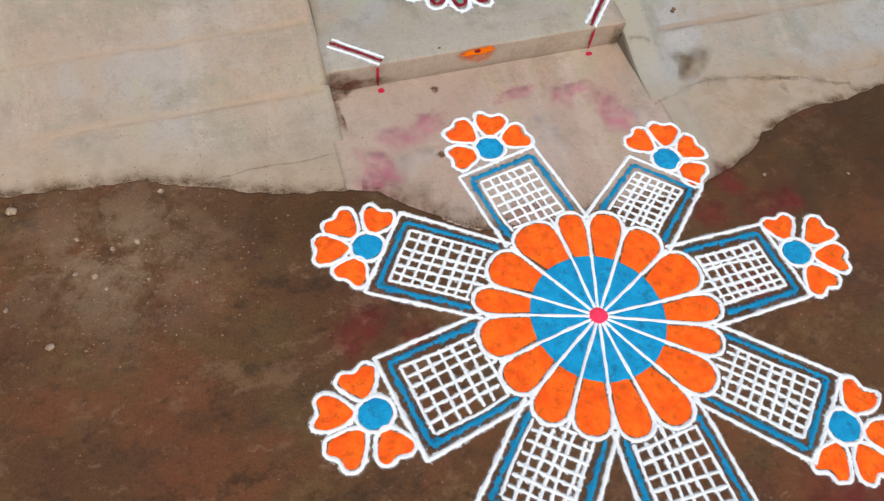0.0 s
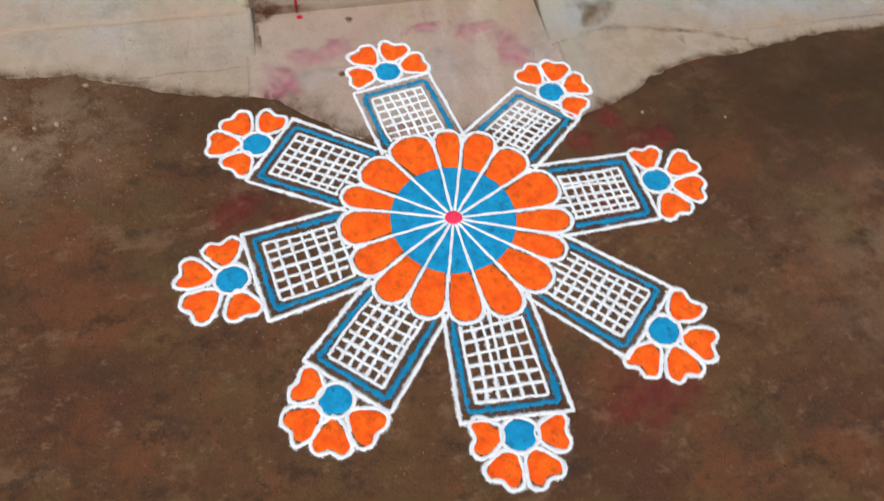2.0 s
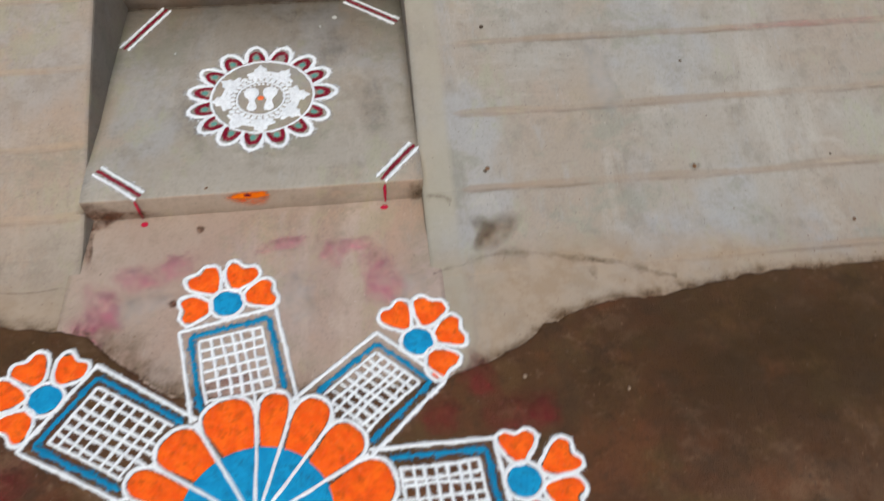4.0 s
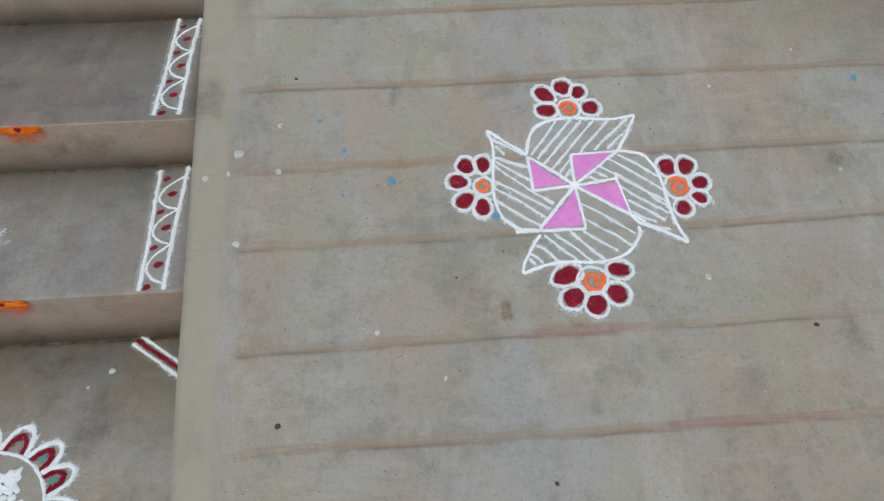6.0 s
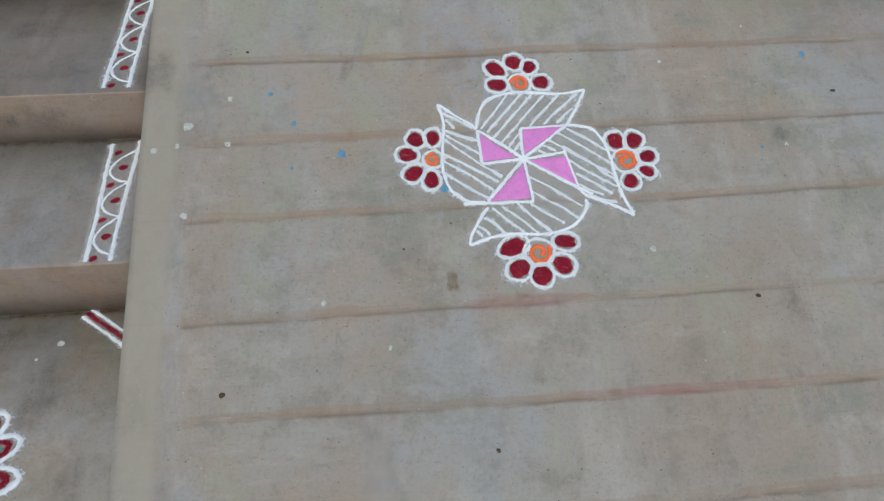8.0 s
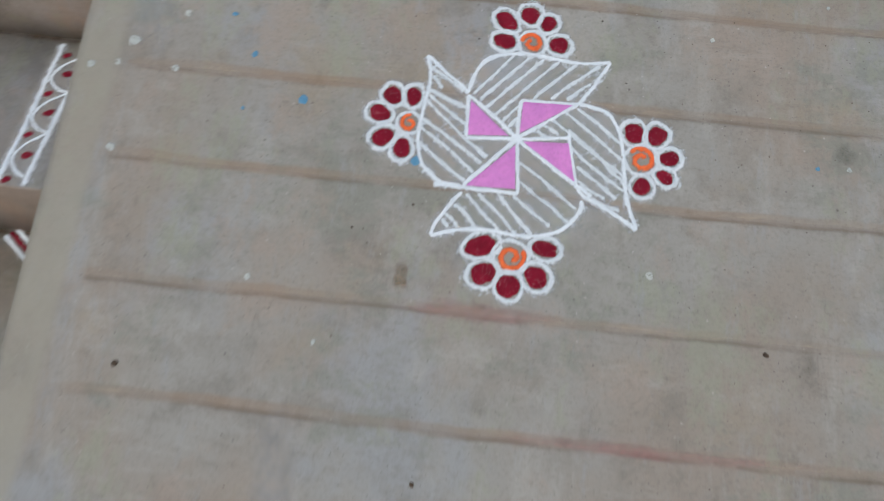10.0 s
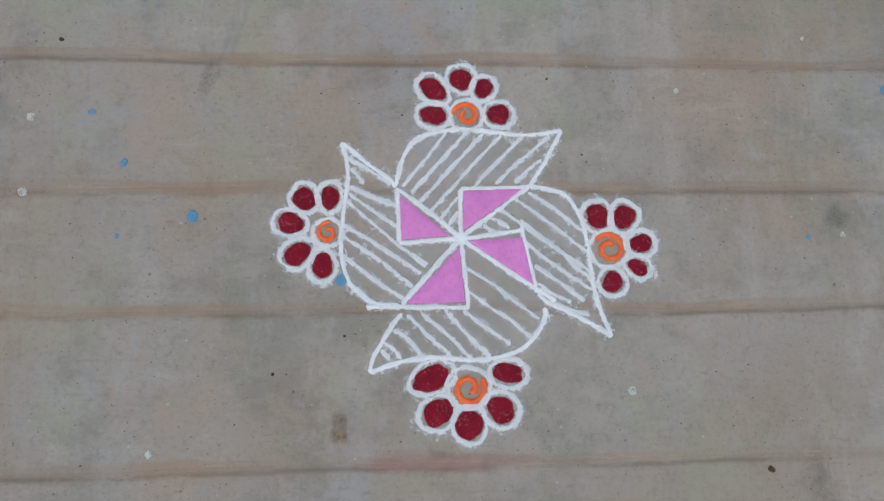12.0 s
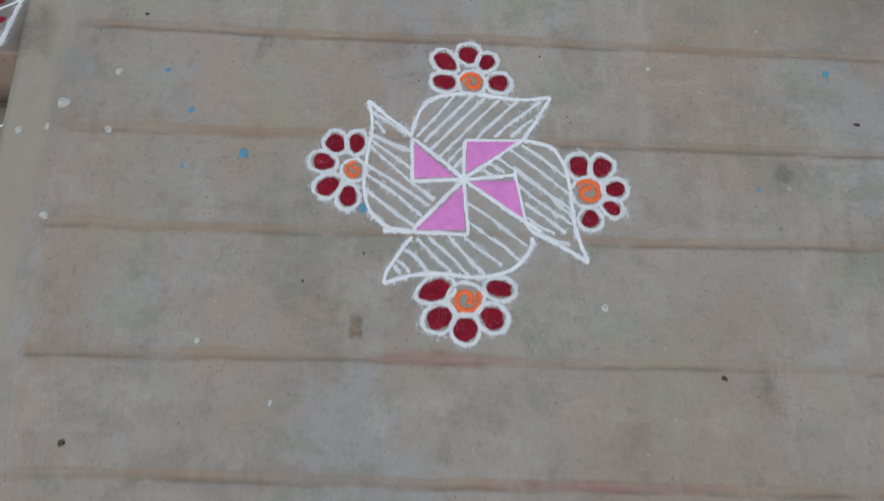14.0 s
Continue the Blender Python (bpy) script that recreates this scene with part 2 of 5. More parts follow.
def powder(name, colour, second, worn=0.0, thin=0.0, smudge=0.0, halo=0.0, flecks=0.0, grain=1.0, dense=1.0):
    """Loose coloured powder: ragged at its rim, thin in places."""
    s = Shade(name)
    fine, mid, soft = s.noise(480, 3, 0.75), s.noise(110, 4, 0.7), s.noise(28, 4)
    c = s.mix(s.span(soft, 0.35, 0.65), colour, second)
    c = s.mix(s.span(mid, 0.46, 0.68, 0.0, 0.42), c, tuple(v * 0.64 for v in colour))
    if smudge:
        c = s.mix(s.span(s.noise(42, 6, 0.8), 0.51, 0.64, 0.0, smudge), c, (colour[0] * 0.42 + 0.01, colour[1] * 0.42 + 0.01, colour[2] * 0.42 + 0.006))
    if flecks:
        c = s.mix(s.math("MULTIPLY", s.spots(260, 0.26), s.span(s.noise(60, 4), 0.40, 0.62, 0.0, flecks)), c, (0.74, 0.70, 0.70))
    cover = s.attribute("cover")
    level = s.math("ADD", s.math("MULTIPLY", cover, 1.5 - thin), s.math("MULTIPLY", s.math("SUBTRACT", fine, 0.5), 2.2 * grain))
    level = s.math("ADD", level, s.math("MULTIPLY", s.math("SUBTRACT", mid, 0.5), (1.8 + worn) * grain))
    level = s.math("ADD", level, s.math("MULTIPLY", s.math("SUBTRACT", soft, 0.5), 1.6 * worn))
    h = s.math("ADD", fine, mid)
    alpha = s.span(level, 0.32 - 0.25 * (1 - grain), 0.62 + 0.35 * (1 - grain), 0.0, dense)
    if halo:
        alpha = s.math("MAXIMUM", alpha, s.math("MULTIPLY", s.span(cover, 0.0, 0.5, 0.0, halo), s.span(fine, 0.36, 0.62, 0.35, 1.0)))
    return s.done(c, 0.95, h, 0.6, 0.002, alpha, 0.05)


def dust(name, colour, strength, even=0.0):
    """A faint smear of colour rubbed into the surface."""
    s = Shade(name)
    soft, fine = s.noise(22, 5, 0.65), s.noise(240, 3)
    level = s.math("MULTIPLY", s.attribute("cover"), s.span(soft, 0.30, 0.72, 0.15 + 0.55 * even, 1.0))
    level = s.math("MULTIPLY", level, s.span(fine, 0.25, 0.7, 0.4 + 0.5 * even, 1.0))
    return s.done(s.mix(soft, colour, tuple(v * 0.75 for v in colour)), 0.95, None, cover=s.math("MULTIPLY", level, strength))


def plain(name, colour, second, rough=0.85, scale=120):
    s = Shade(name)
    n = s.noise(scale, 4)
    return s.done(s.mix(s.span(n, 0.35, 0.65), colour, second), rough, n, 0.4, 0.002)


RAMP = cement("trowelled_cement", (0.285, 0.275, 0.245), (0.185, 0.170, 0.143), (0.275, 0.240, 0.198))
RAMP_LEFT = cement("pale_trowelled_cement", (0.298, 0.260, 0.212), (0.205, 0.172, 0.137), (0.300, 0.236, 0.182), tone=(0.315, 0.244, 0.175), stained=0.45)
TREAD = cement("worn_cement_tread", (0.300, 0.280, 0.238), (0.200, 0.182, 0.150), (0.280, 0.245, 0.198), False, 0.25)
# second and third treads: darker, greyer bases of the same tread cement
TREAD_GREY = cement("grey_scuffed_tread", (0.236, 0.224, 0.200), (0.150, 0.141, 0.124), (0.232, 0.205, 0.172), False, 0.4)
RISER = cement("mud_splashed_riser", (0.335, 0.272, 0.214), (0.215, 0.168, 0.130), (0.300, 0.232, 0.178), False, 0.2, 0.3)
# the slopes' bodies take a darker, browner cement than the treads
CHEEK = cement("dark_stained_cheek", (0.222, 0.196, 0.160), (0.140, 0.120, 0.094), (0.205, 0.172, 0.134), False, 0.35, 0.2)
TREAD_DARK = cement("dark_scuffed_tread", (0.182, 0.166, 0.147), (0.112, 0.102, 0.090), (0.176, 0.150, 0.126), False, 0.5)
PAD = cement("pinkish_cement_pad", (0.338, 0.272, 0.220), (0.225, 0.176, 0.135), (0.325, 0.236, 0.188), False, 0.3, 0.3)


def mud_material():
    s = Shade("damp_red_mud")
    big, mid, clump, fine, tiny = s.noise(1.3, 5), s.noise(6, 6, 0.66), s.noise(30, 6, 0.7), s.noise(120, 4, 0.7), s.noise(430, 2, 0.8)
    c = s.mix(s.span(big, 0.40, 0.62), (0.0840, 0.0395, 0.0155), (0.0680, 0.0275, 0.0120))
    c = s.mix(s.span(mid, 0.50, 0.68, 0.0, 0.65), c, (0.1180, 0.0660, 0.0270))
    c = s.mix(s.span(s.noise(3.4, 5, 0.62), 0.50, 0.66, 0.0, 0.65), c, (0.0880, 0.0560, 0.0200))
    c = s.mix(s.span(s.noise(2.6, 5, 0.65, (1.0, 1.2, 1.0)), 0.50, 0.62, 0.0, 0.62), c, (0.1260, 0.0440, 0.0170))
    c = s.mix(s.span(s.noise(7, 7, 0.7, (0.85, 1.15, 1.0)), 0.54, 0.66, 0.0, 0.60), c, (0.1600, 0.0920, 0.0520))
    c = s.mix(s.span(s.noise(19, 7, 0.75, (0.8, 1.2, 1.0)), 0.56, 0.68, 0.0, 0.55), c, (0.1950, 0.1220, 0.0720))
    c = s.mix(s.span(s.noise(9, 7, 0.72, (0.8, 1.2, 1.0)), 0.53, 0.66, 0.0, 0.72), c, (0.0290, 0.0155, 0.0075))
    c = s.mix(s.span(mid, 0.30, 0.46, 0.60, 0.0), c, (0.0340, 0.0185, 0.0085))
    c = s.mix(s.span(clump, 0.53, 0.70, 0.0, 0.55), c, (0.0290, 0.0160, 0.0080))
    c = s.mix(s.span(fine, 0.54, 0.72, 0.0, 0.40), c, (0.1350, 0.0790, 0.0380))
    c = s.mix(s.span(fine, 0.30, 0.44, 0.40, 0.0), c, (0.0240, 0.0135, 0.0070))
    c = s.mix(s.span(tiny, 0.60, 0.76, 0.0, 0.30), c, (0.1600, 0.1080, 0.0620))
    c = s.mix(s.math("MULTIPLY", s.spots(34, 0.11), s.span(s.noise(11, 4), 0.50, 0.62, 0.0, 0.8)), c, (0.0130, 0.0080, 0.0050))
    dry = s.math("MULTIPLY", s.attribute("dry"), s.span(s.noise(9, 6, 0.75), 0.38, 0.58))
    c = s.mix(s.math("MULTIPLY", dry, 0.8), c, (0.2068, 0.1452, 0.0924))
    h = s.math("ADD", s.math("MULTIPLY", clump, 1.0), s.math("MULTIPLY", fine, 0.6))
    s.bsdf.inputs["Specular IOR Level"].default_value = 0.2
    c = s.mix(s.math("MULTIPLY", s.attribute("wet"), s.span(s.noise(5, 5, 0.7), 0.28, 0.50, 0.25, 0.9)), c, (0.034, 0.0190, 0.0060))
    return s.done(c, s.span(mid, 0.3, 0.7, 0.6, 0.9), h, 0.9, 0.005)


MUD = mud_material()
WHITE = powder("white_powder", (0.76, 0.815, 0.845), (0.66, 0.715, 0.745), 0.6, 0.22, halo=0.48, grain=0.86)
WHITE_THIN = powder("thin_white_powder", (0.74, 0.795, 0.82), (0.64, 0.695, 0.72), 0.9, 0.40, halo=0.52, grain=0.84, dense=0.90)
WHITE_RUBBED = powder("rubbed_white_powder", (0.66, 0.69, 0.71), (0.56, 0.59, 0.61), 1.6, 0.95, halo=0.25)
ORANGE = powder("orange_powder", (0.88, 0.135, 0.012), (0.78, 0.088, 0.010), 0.95, 0.0, 0.65, flecks=0.15)
BLUE = powder("blue_powder", (0.007, 0.285, 0.54), (0.006, 0.225, 0.45), 0.6, 0.0, 0.8)
BLUE_LINE = powder("blue_powder_line", (0.008, 0.235, 0.44), (0.007, 0.17, 0.33), 1.3, 0.30)
ROSE = powder("rose_powder", (0.80, 0.045, 0.11), (0.74, 0.04, 0.10))
MAROON = powder("maroon_powder", (0.215, 0.012, 0.028), (0.16, 0.010, 0.022), 0.9, 0.12, 0.25, flecks=0.3)
CRIMSON = powder("crimson_powder", (0.46, 0.018, 0.050), (0.36, 0.014, 0.040), 0.6, 0.3)
VIOLET = powder("violet_powder", (0.68, 0.255, 0.60), (0.60, 0.225, 0.55), 0.3, 0.0, 0.12, flecks=0.2)
TEAL = powder("teal_powder", (0.12, 0.33, 0.27), (0.10, 0.28, 0.24), 0.3)
SALMON = powder("salmon_powder", (0.86, 0.19, 0.065), (0.80, 0.15, 0.05), 0.3)
PINK_FAINT = dust("faint_pink_dust", (0.60, 0.22, 0.22), 0.32, 0.3)
PINK_DUST, RED_DUST = dust("pink_dust", (0.64, 0.17, 0.28), 0.62), dust("red_dust", (0.25, 0.024, 0.032), 0.60)
ORANGE_DUST, WHITE_DUST = dust("orange_dust", (0.80, 0.13, 0.010), 1.0), dust("white_dust", (0.62, 0.60, 0.57), 0.45)
WHITE_FAINT = dust("faint_white_dust", (0.52, 0.53, 0.54), 0.40)
WHITE_HAZE = dust("white_powder_haze", (0.70, 0.72, 0.74), 0.34)
BROWN_SOAK = dust("brown_soak", (0.165, 0.110, 0.066), 0.62, 0.5)
BROWN_DUST, GREY_DUST = dust("brown_stain", (0.165, 0.108, 0.055), 0.60), dust("grey_stain", (0.145, 0.135, 0.115), 0.36)
OCHRE_WASH = dust("ochre_wash", (0.285, 0.205, 0.140), 0.60, 0.7)
RUST = dust("rusty_drip", (0.310, 0.185, 0.080), 0.62, 0.3)
RED_MUD = dust("red_mud_film", (0.135, 0.052, 0.026), 1.1)
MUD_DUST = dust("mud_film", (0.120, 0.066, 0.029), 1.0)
TURMERIC = powder("turmeric", (0.86, 0.21, 0.008), (0.74, 0.13, 0.006), 0.8, 0.35)
STONE = plain("pale_pebble", (0.33, 0.26, 0.185), (0.20, 0.145, 0.10))
CRUMB = plain("dark_crumb", (0.045, 0.035, 0.026), (0.10, 0.07, 0.045))
LIME = powder("dried_lime_splash", (0.52, 0.54, 0.50), (0.43, 0.46, 0.43), 0.9, 0.72)
BLUE_PAINT = plain("dried_blue_paint", (0.09, 0.235, 0.37), (0.13, 0.27, 0.38))


# ---- mesh helpers ----
def mesh_from(name, verts, faces, material, **attributes):
    me = bpy.data.meshes.new(name)
    me.from_pydata([tuple(v) for v in verts], [], faces)
    for key, values in attributes.items():
        me.attributes.new(key, "FLOAT", "POINT").data.foreach_set("value", np.asarray(values, np.float32))
    me.materials.append(material)
    me.shade_smooth()
    return me


def thing(name, at, label, category, group="", kind=""):
    ob = new(name)
    ob.location = at
    ob.empty_display_size = 0.05
    return tagged(ob, label, category, group, kind)


def attach(name, me, parent, label=""):
    ob = new(name, me)
    ob.parent = parent
    return tagged(ob, label)


def grid(name, xs, ys, height, material, skirt=0.03, origin=(0, 0, 0), bend=None, **attributes):
    """A sheet over a grid, its rim turned down."""
    xs, ys = np.asarray(xs, float), np.asarray(ys, float)
    if skirt:
        xs, ys = np.r_[xs[0], xs, xs[-1]], np.r_[ys[0], ys, ys[-1]]
    gx, gy = np.meshgrid(xs, ys)
    if bend:
        gy = gy + bend(gx, (gy - ys[0]) / (ys[-1] - ys[0]))
    z = height(gx, gy)
    if skirt:
        z[0, :] -= skirt
        z[-1, :] -= skirt
        z[1:-1, 0] -= skirt
        z[1:-1, -1] -= skirt
    nx, ny = len(xs), len(ys)
    v = np.c_[gx.ravel(), gy.ravel(), z.ravel()] - np.asarray(origin, float)
    i = (np.arange(ny - 1)[:, None] * nx + np.arange(nx - 1)).ravel()
    faces = np.c_[i, i + 1, i + nx + 1, i + nx].tolist()
    me = mesh_from(name, v.tolist(), faces, material, **{k: f(gx, gy).ravel() for k, f in attributes.items()})
    if skirt:
        rim = np.ones((ny - 1, nx - 1), bool)
        rim[1:-1, 1:-1] = False
        me.polygons.foreach_set("use_smooth", (~rim).ravel())
    return me


def smooth_line(points, step, closed=False):
    """A flowing line through the points, sampled at that step."""
    p = [np.asarray(q, float) for q in points]
    n, out = len(p), []
    for i in range(n if closed else n - 1):
        if closed:
            a, b, c, d = p[i - 1], p[i], p[(i + 1) % n], p[(i + 2) % n]
        else:
            a, b, c, d = p[max(i - 1, 0)], p[i], p[i + 1], p[min(i + 2, n - 1)]
        for t in np.linspace(0, 1, max(2, int(np.linalg.norm(c - b) / step) + 1), endpoint=False):
            out.append(0.5 * (2 * b + (c - a) * t + (2 * a - 5 * b + 4 * c - d) * t * t + (3 * b - a - 3 * c + d) * t ** 3))
    if not closed:
        out.append(p[-1])
    return np.array(out)


dice = random.Random(11)


def ribbon(points, width, surface, closed=False, step=0.005, lift=0.0025, wobble=1.0, curve=True, fuzz=0.0):
    """A hand-drawn line of powder lying on a surface: vertices, faces and cover."""
    p = smooth_line(points, step, closed) if curve else np.asarray(points, float)
    shift = dice.random() * 50
    if not closed:
        arc = np.r_[0, np.cumsum(np.hypot(*np.diff(p, axis=0).T))]
    along = np.roll(p, -1, 0) - np.roll(p, 1, 0)
    if not closed:
        along[0], along[-1] = p[1] - p[0], p[-1] - p[-2]
    along /= np.maximum(np.hypot(along[:, 0], along[:, 1])[:, None], 1e-9)
    side = np.c_[-along[:, 1], along[:, 0]]
    s = np.arange(len(p)) * step
    p = p + side * (0.0012 * wobble * vnoise(s, s * 0 + shift, 0.035, 31))[:, None]
    half = 0.41 * width * (1 + 0.22 * wobble * vnoise(s, s * 0 + shift, 0.02, 33))
    if not closed:
        half = half * np.clip(np.minimum(arc, arc[-1] - arc) / (0.5 * width) + 0.35, 0, 1)
    rows, lifts, cover = (-2.7 - fuzz, -1.55, -0.85, 0.0, 0.85, 1.55, 2.7 + fuzz), (0.0001, 0.05, 0.55, 1.0, 0.55, 0.05, 0.0001), (0.02, 0.27, 0.66, 1.0, 0.66, 0.27, 0.02)
    v, c = [], []
    for k in range(7):
        q = p + side * (half * rows[k])[:, None]
        v.append(np.c_[q, surface(q[:, 0], q[:, 1]) + 0.0006 + lift * lifts[k]])
        c.append(np.full(len(p), cover[k]))
    n = len(p)
    faces = []
    for k in range(6):
        for i in range(n if closed else n - 1):
            j = (i + 1) % n
            faces.append((k * n + i, k * n + j, (k + 1) * n + j, (k + 1) * n + i))
    if len(v) and np.cross(along[0], side[0]) < 0:
        faces = [f[::-1] for f in faces]
    return np.concatenate(v), [f[::-1] for f in faces], np.concatenate(c)


def fill(outline, surface, lift=0.0022, centre=None, soft=0.86):
    """A patch of powder inside an outline that can be seen whole from its middle."""
    p = np.asarray(outline, float)
    m = p.mean(0) if centre is None else np.asarray(centre, float)
    n, v, c = len(p), [], []
    shift = dice.random() * 50
    rag = 1 + 0.02 * vnoise(np.arange(n) * 0.35, np.full(n, shift), 1.0, 35)
    levels = ((1.03, 0.0, 0.0003), (soft, 1.0, 0.8), (0.55, 1.0, 1.0), (0.25, 1.0, 1.0))
    for k, cov, up in levels:
        q = m + (p - m) * (k * rag)[:, None]
        v.append(np.c_[q, surface(q[:, 0], q[:, 1]) + 0.0005 + lift * up])
        c.append(np.full(n, cov))
    v.append(np.array([[*m, float(surface(np.array([m[0]]), np.array([m[1]]))[0]) + 0.0005 + lift]]))
    c.append(np.ones(1))
    faces = [(k * n + i, k * n + (i + 1) % n, (k + 1) * n + (i + 1) % n, (k + 1) * n + i) for k in range(3) for i in range(n)]
    faces += [(3 * n + i, 3 * n + (i + 1) % n, 4 * n) for i in range(n)]
    area = np.sum(p[:, 0] * np.roll(p[:, 1], -1) - np.roll(p[:, 0], -1) * p[:, 1])
    return np.concatenate(v), faces if area > 0 else [f[::-1] for f in faces], np.concatenate(c)


def lay(name, shape, material, parent, label=""):
    """Links one line or patch of powder as a part of its drawing."""
    v, f, c = shape
    base = (parent.parent or parent).location
    return attach(name, mesh_from(name, (v - np.array(base)).tolist(), f, material, cover=c), parent, label)


def turned(points, at, angle, scale=1.0):
    c, s = math.cos(angle), math.sin(angle)
    p = np.asarray(points, float) * scale
    return np.c_[p[:, 0] * c - p[:, 1] * s + at[0], p[:, 0] * s + p[:, 1] * c + at[1]]


def oval(at, a, b, angle=0.0, n=28, uneven=0.05, notch=0.0, egg=0.0):
    t = np.linspace(0, 2 * math.pi, n, endpoint=False)
    k = 1 + uneven * vnoise(np.cos(t) * 2, np.sin(t) * 2 + dice.random() * 40, 1.0, 41)
    near = np.exp(-((np.minimum(t, 2 * math.pi - t)) / 0.36) ** 2)
    return turned(np.c_[a * np.cos(t) * k * (1 - notch * near), b * np.sin(t) * k * (1 + egg * np.cos(t))], at, angle)


def box(name, x0, x1, y0, y1, z0, z1, material, back=0.0):
    """A block with slightly rounded upper edges; back: how far its front foot stands behind its nosing."""
    bm = bmesh.new()
    nx = 24
    ring = []
    prof = [(y0 + back, z0), (y0 + back * 0.45, z0 + (z1 - z0) * 0.55), (y0 + 0.001, z1 - 0.007), (y0 + 0.002, z1 - 0.002), (y0 + 0.007, z1), (y0 + 0.10, z1), (0.5 * (y0 + y1), z1), (y1, z1), (y1, z0)]
    for i in range(nx + 1):
        x = x0 + (x1 - x0) * i / nx
        ring.append([bm.verts.new((x, y + (0.0025 * noise.noise((x * 7, z * 9, 3.0)) if k < 5 else 0), z + (0.0012 * noise.noise((x * 5, y * 5, 1.0)) if 2 < k < 7 else 0))) for k, (y, z) in enumerate(prof)])
    for a, b in zip(ring, ring[1:]):
        for k in range(len(prof)):
            j = (k + 1) % len(prof)
            bm.faces.new((a[k], b[k], b[j], a[j]))
    bm.faces.new(ring[0]), bm.faces.new(ring[-1][::-1])
    bmesh.ops.recalc_face_normals(bm, faces=bm.faces)
    me = bpy.data.meshes.new(name)
    bm.to_mesh(me)
    bm.free()
    me.materials.append(material)
    me.materials.append(RISER)
    for poly in me.polygons:
        if abs(poly.normal.z) < 0.5:
            poly.material_index = 1
    me.shade_smooth()
    return me


# ---- ground ----
def dry_patch(x, y):
    return np.clip(np.maximum(np.exp(-(((x + 1.12) / 0.22) ** 2 + ((y + 0.42) / 0.20) ** 2)), 0.7 * np.exp(-(((x - 1.35) / 0.35) ** 2 + ((y + 1.25) / 0.3) ** 2))), 0, 1)


def wet_patch(x, y):
    return np.clip(np.exp(-(((x - 1.4) / 0.75) ** 2 + ((y + 0.58) / 0.30) ** 2)) + 0.6 * np.exp(-(((x + 0.55) / 0.35) ** 2 + ((y + 0.40) / 0.10) ** 2)), 0, 1)


far = np.array([3, 4, 6, 10, 20, 50, 120, 300.0])
gx = np.r_[-far[::-1] - 0.2, np.arange(-2.6, 2.6, 0.009), far]
gy = np.r_[-far[::-1], np.arange(-2.75, -0.68, 0.012), np.arange(-0.68, -0.06, 0.0045), np.array([-0.05, 0.0]), np.array([0.1, 0.5, 2, 5, 12, 40, 120, 300.0])]
tagged(new("ground", grid("ground", gx, gy, mud_z, MUD, 0, dry=dry_patch, wet=wet_patch)), "damp red-brown mud yard, trodden flat, with dry paler patches", "ground", kind="structure")

pad = tagged(new("pavement", grid("pavement", np.linspace(X_LEFT - 0.03, X_RIGHT + 0.03, 60), np.linspace(-0.80, 0.01, 60), pad_z, PAD, 0.03)),
             "worn pinkish cement pad at the foot of the steps", "pavement", kind="structure")


# ---- the cement slopes either side of the steps ----
def earth_wash(x, y):
    """Where rain has washed earth over the cement's foot."""
    edge = np.interp(x, EDGE_X, EDGE_Y)
    return np.clip((np.where(x > 0, np.maximum(edge + 0.10, -0.17 - 0.10 * np.clip(x - 0.9, 0, 1)), edge + 0.13) - y + 0.035 * vnoise(x, y, 0.22, 70)) / 0.09, 0, 1)


def darkened(x, y):
    """Brown darkening painted over the upper slope to carry its fall in brightness."""
    return np.clip((0.42 * (x - 1.7) + (y - 1.42) + 0.14 * vnoise(x, y, 0.5, 71)) / 0.45, 0, 1) * (x > 0)


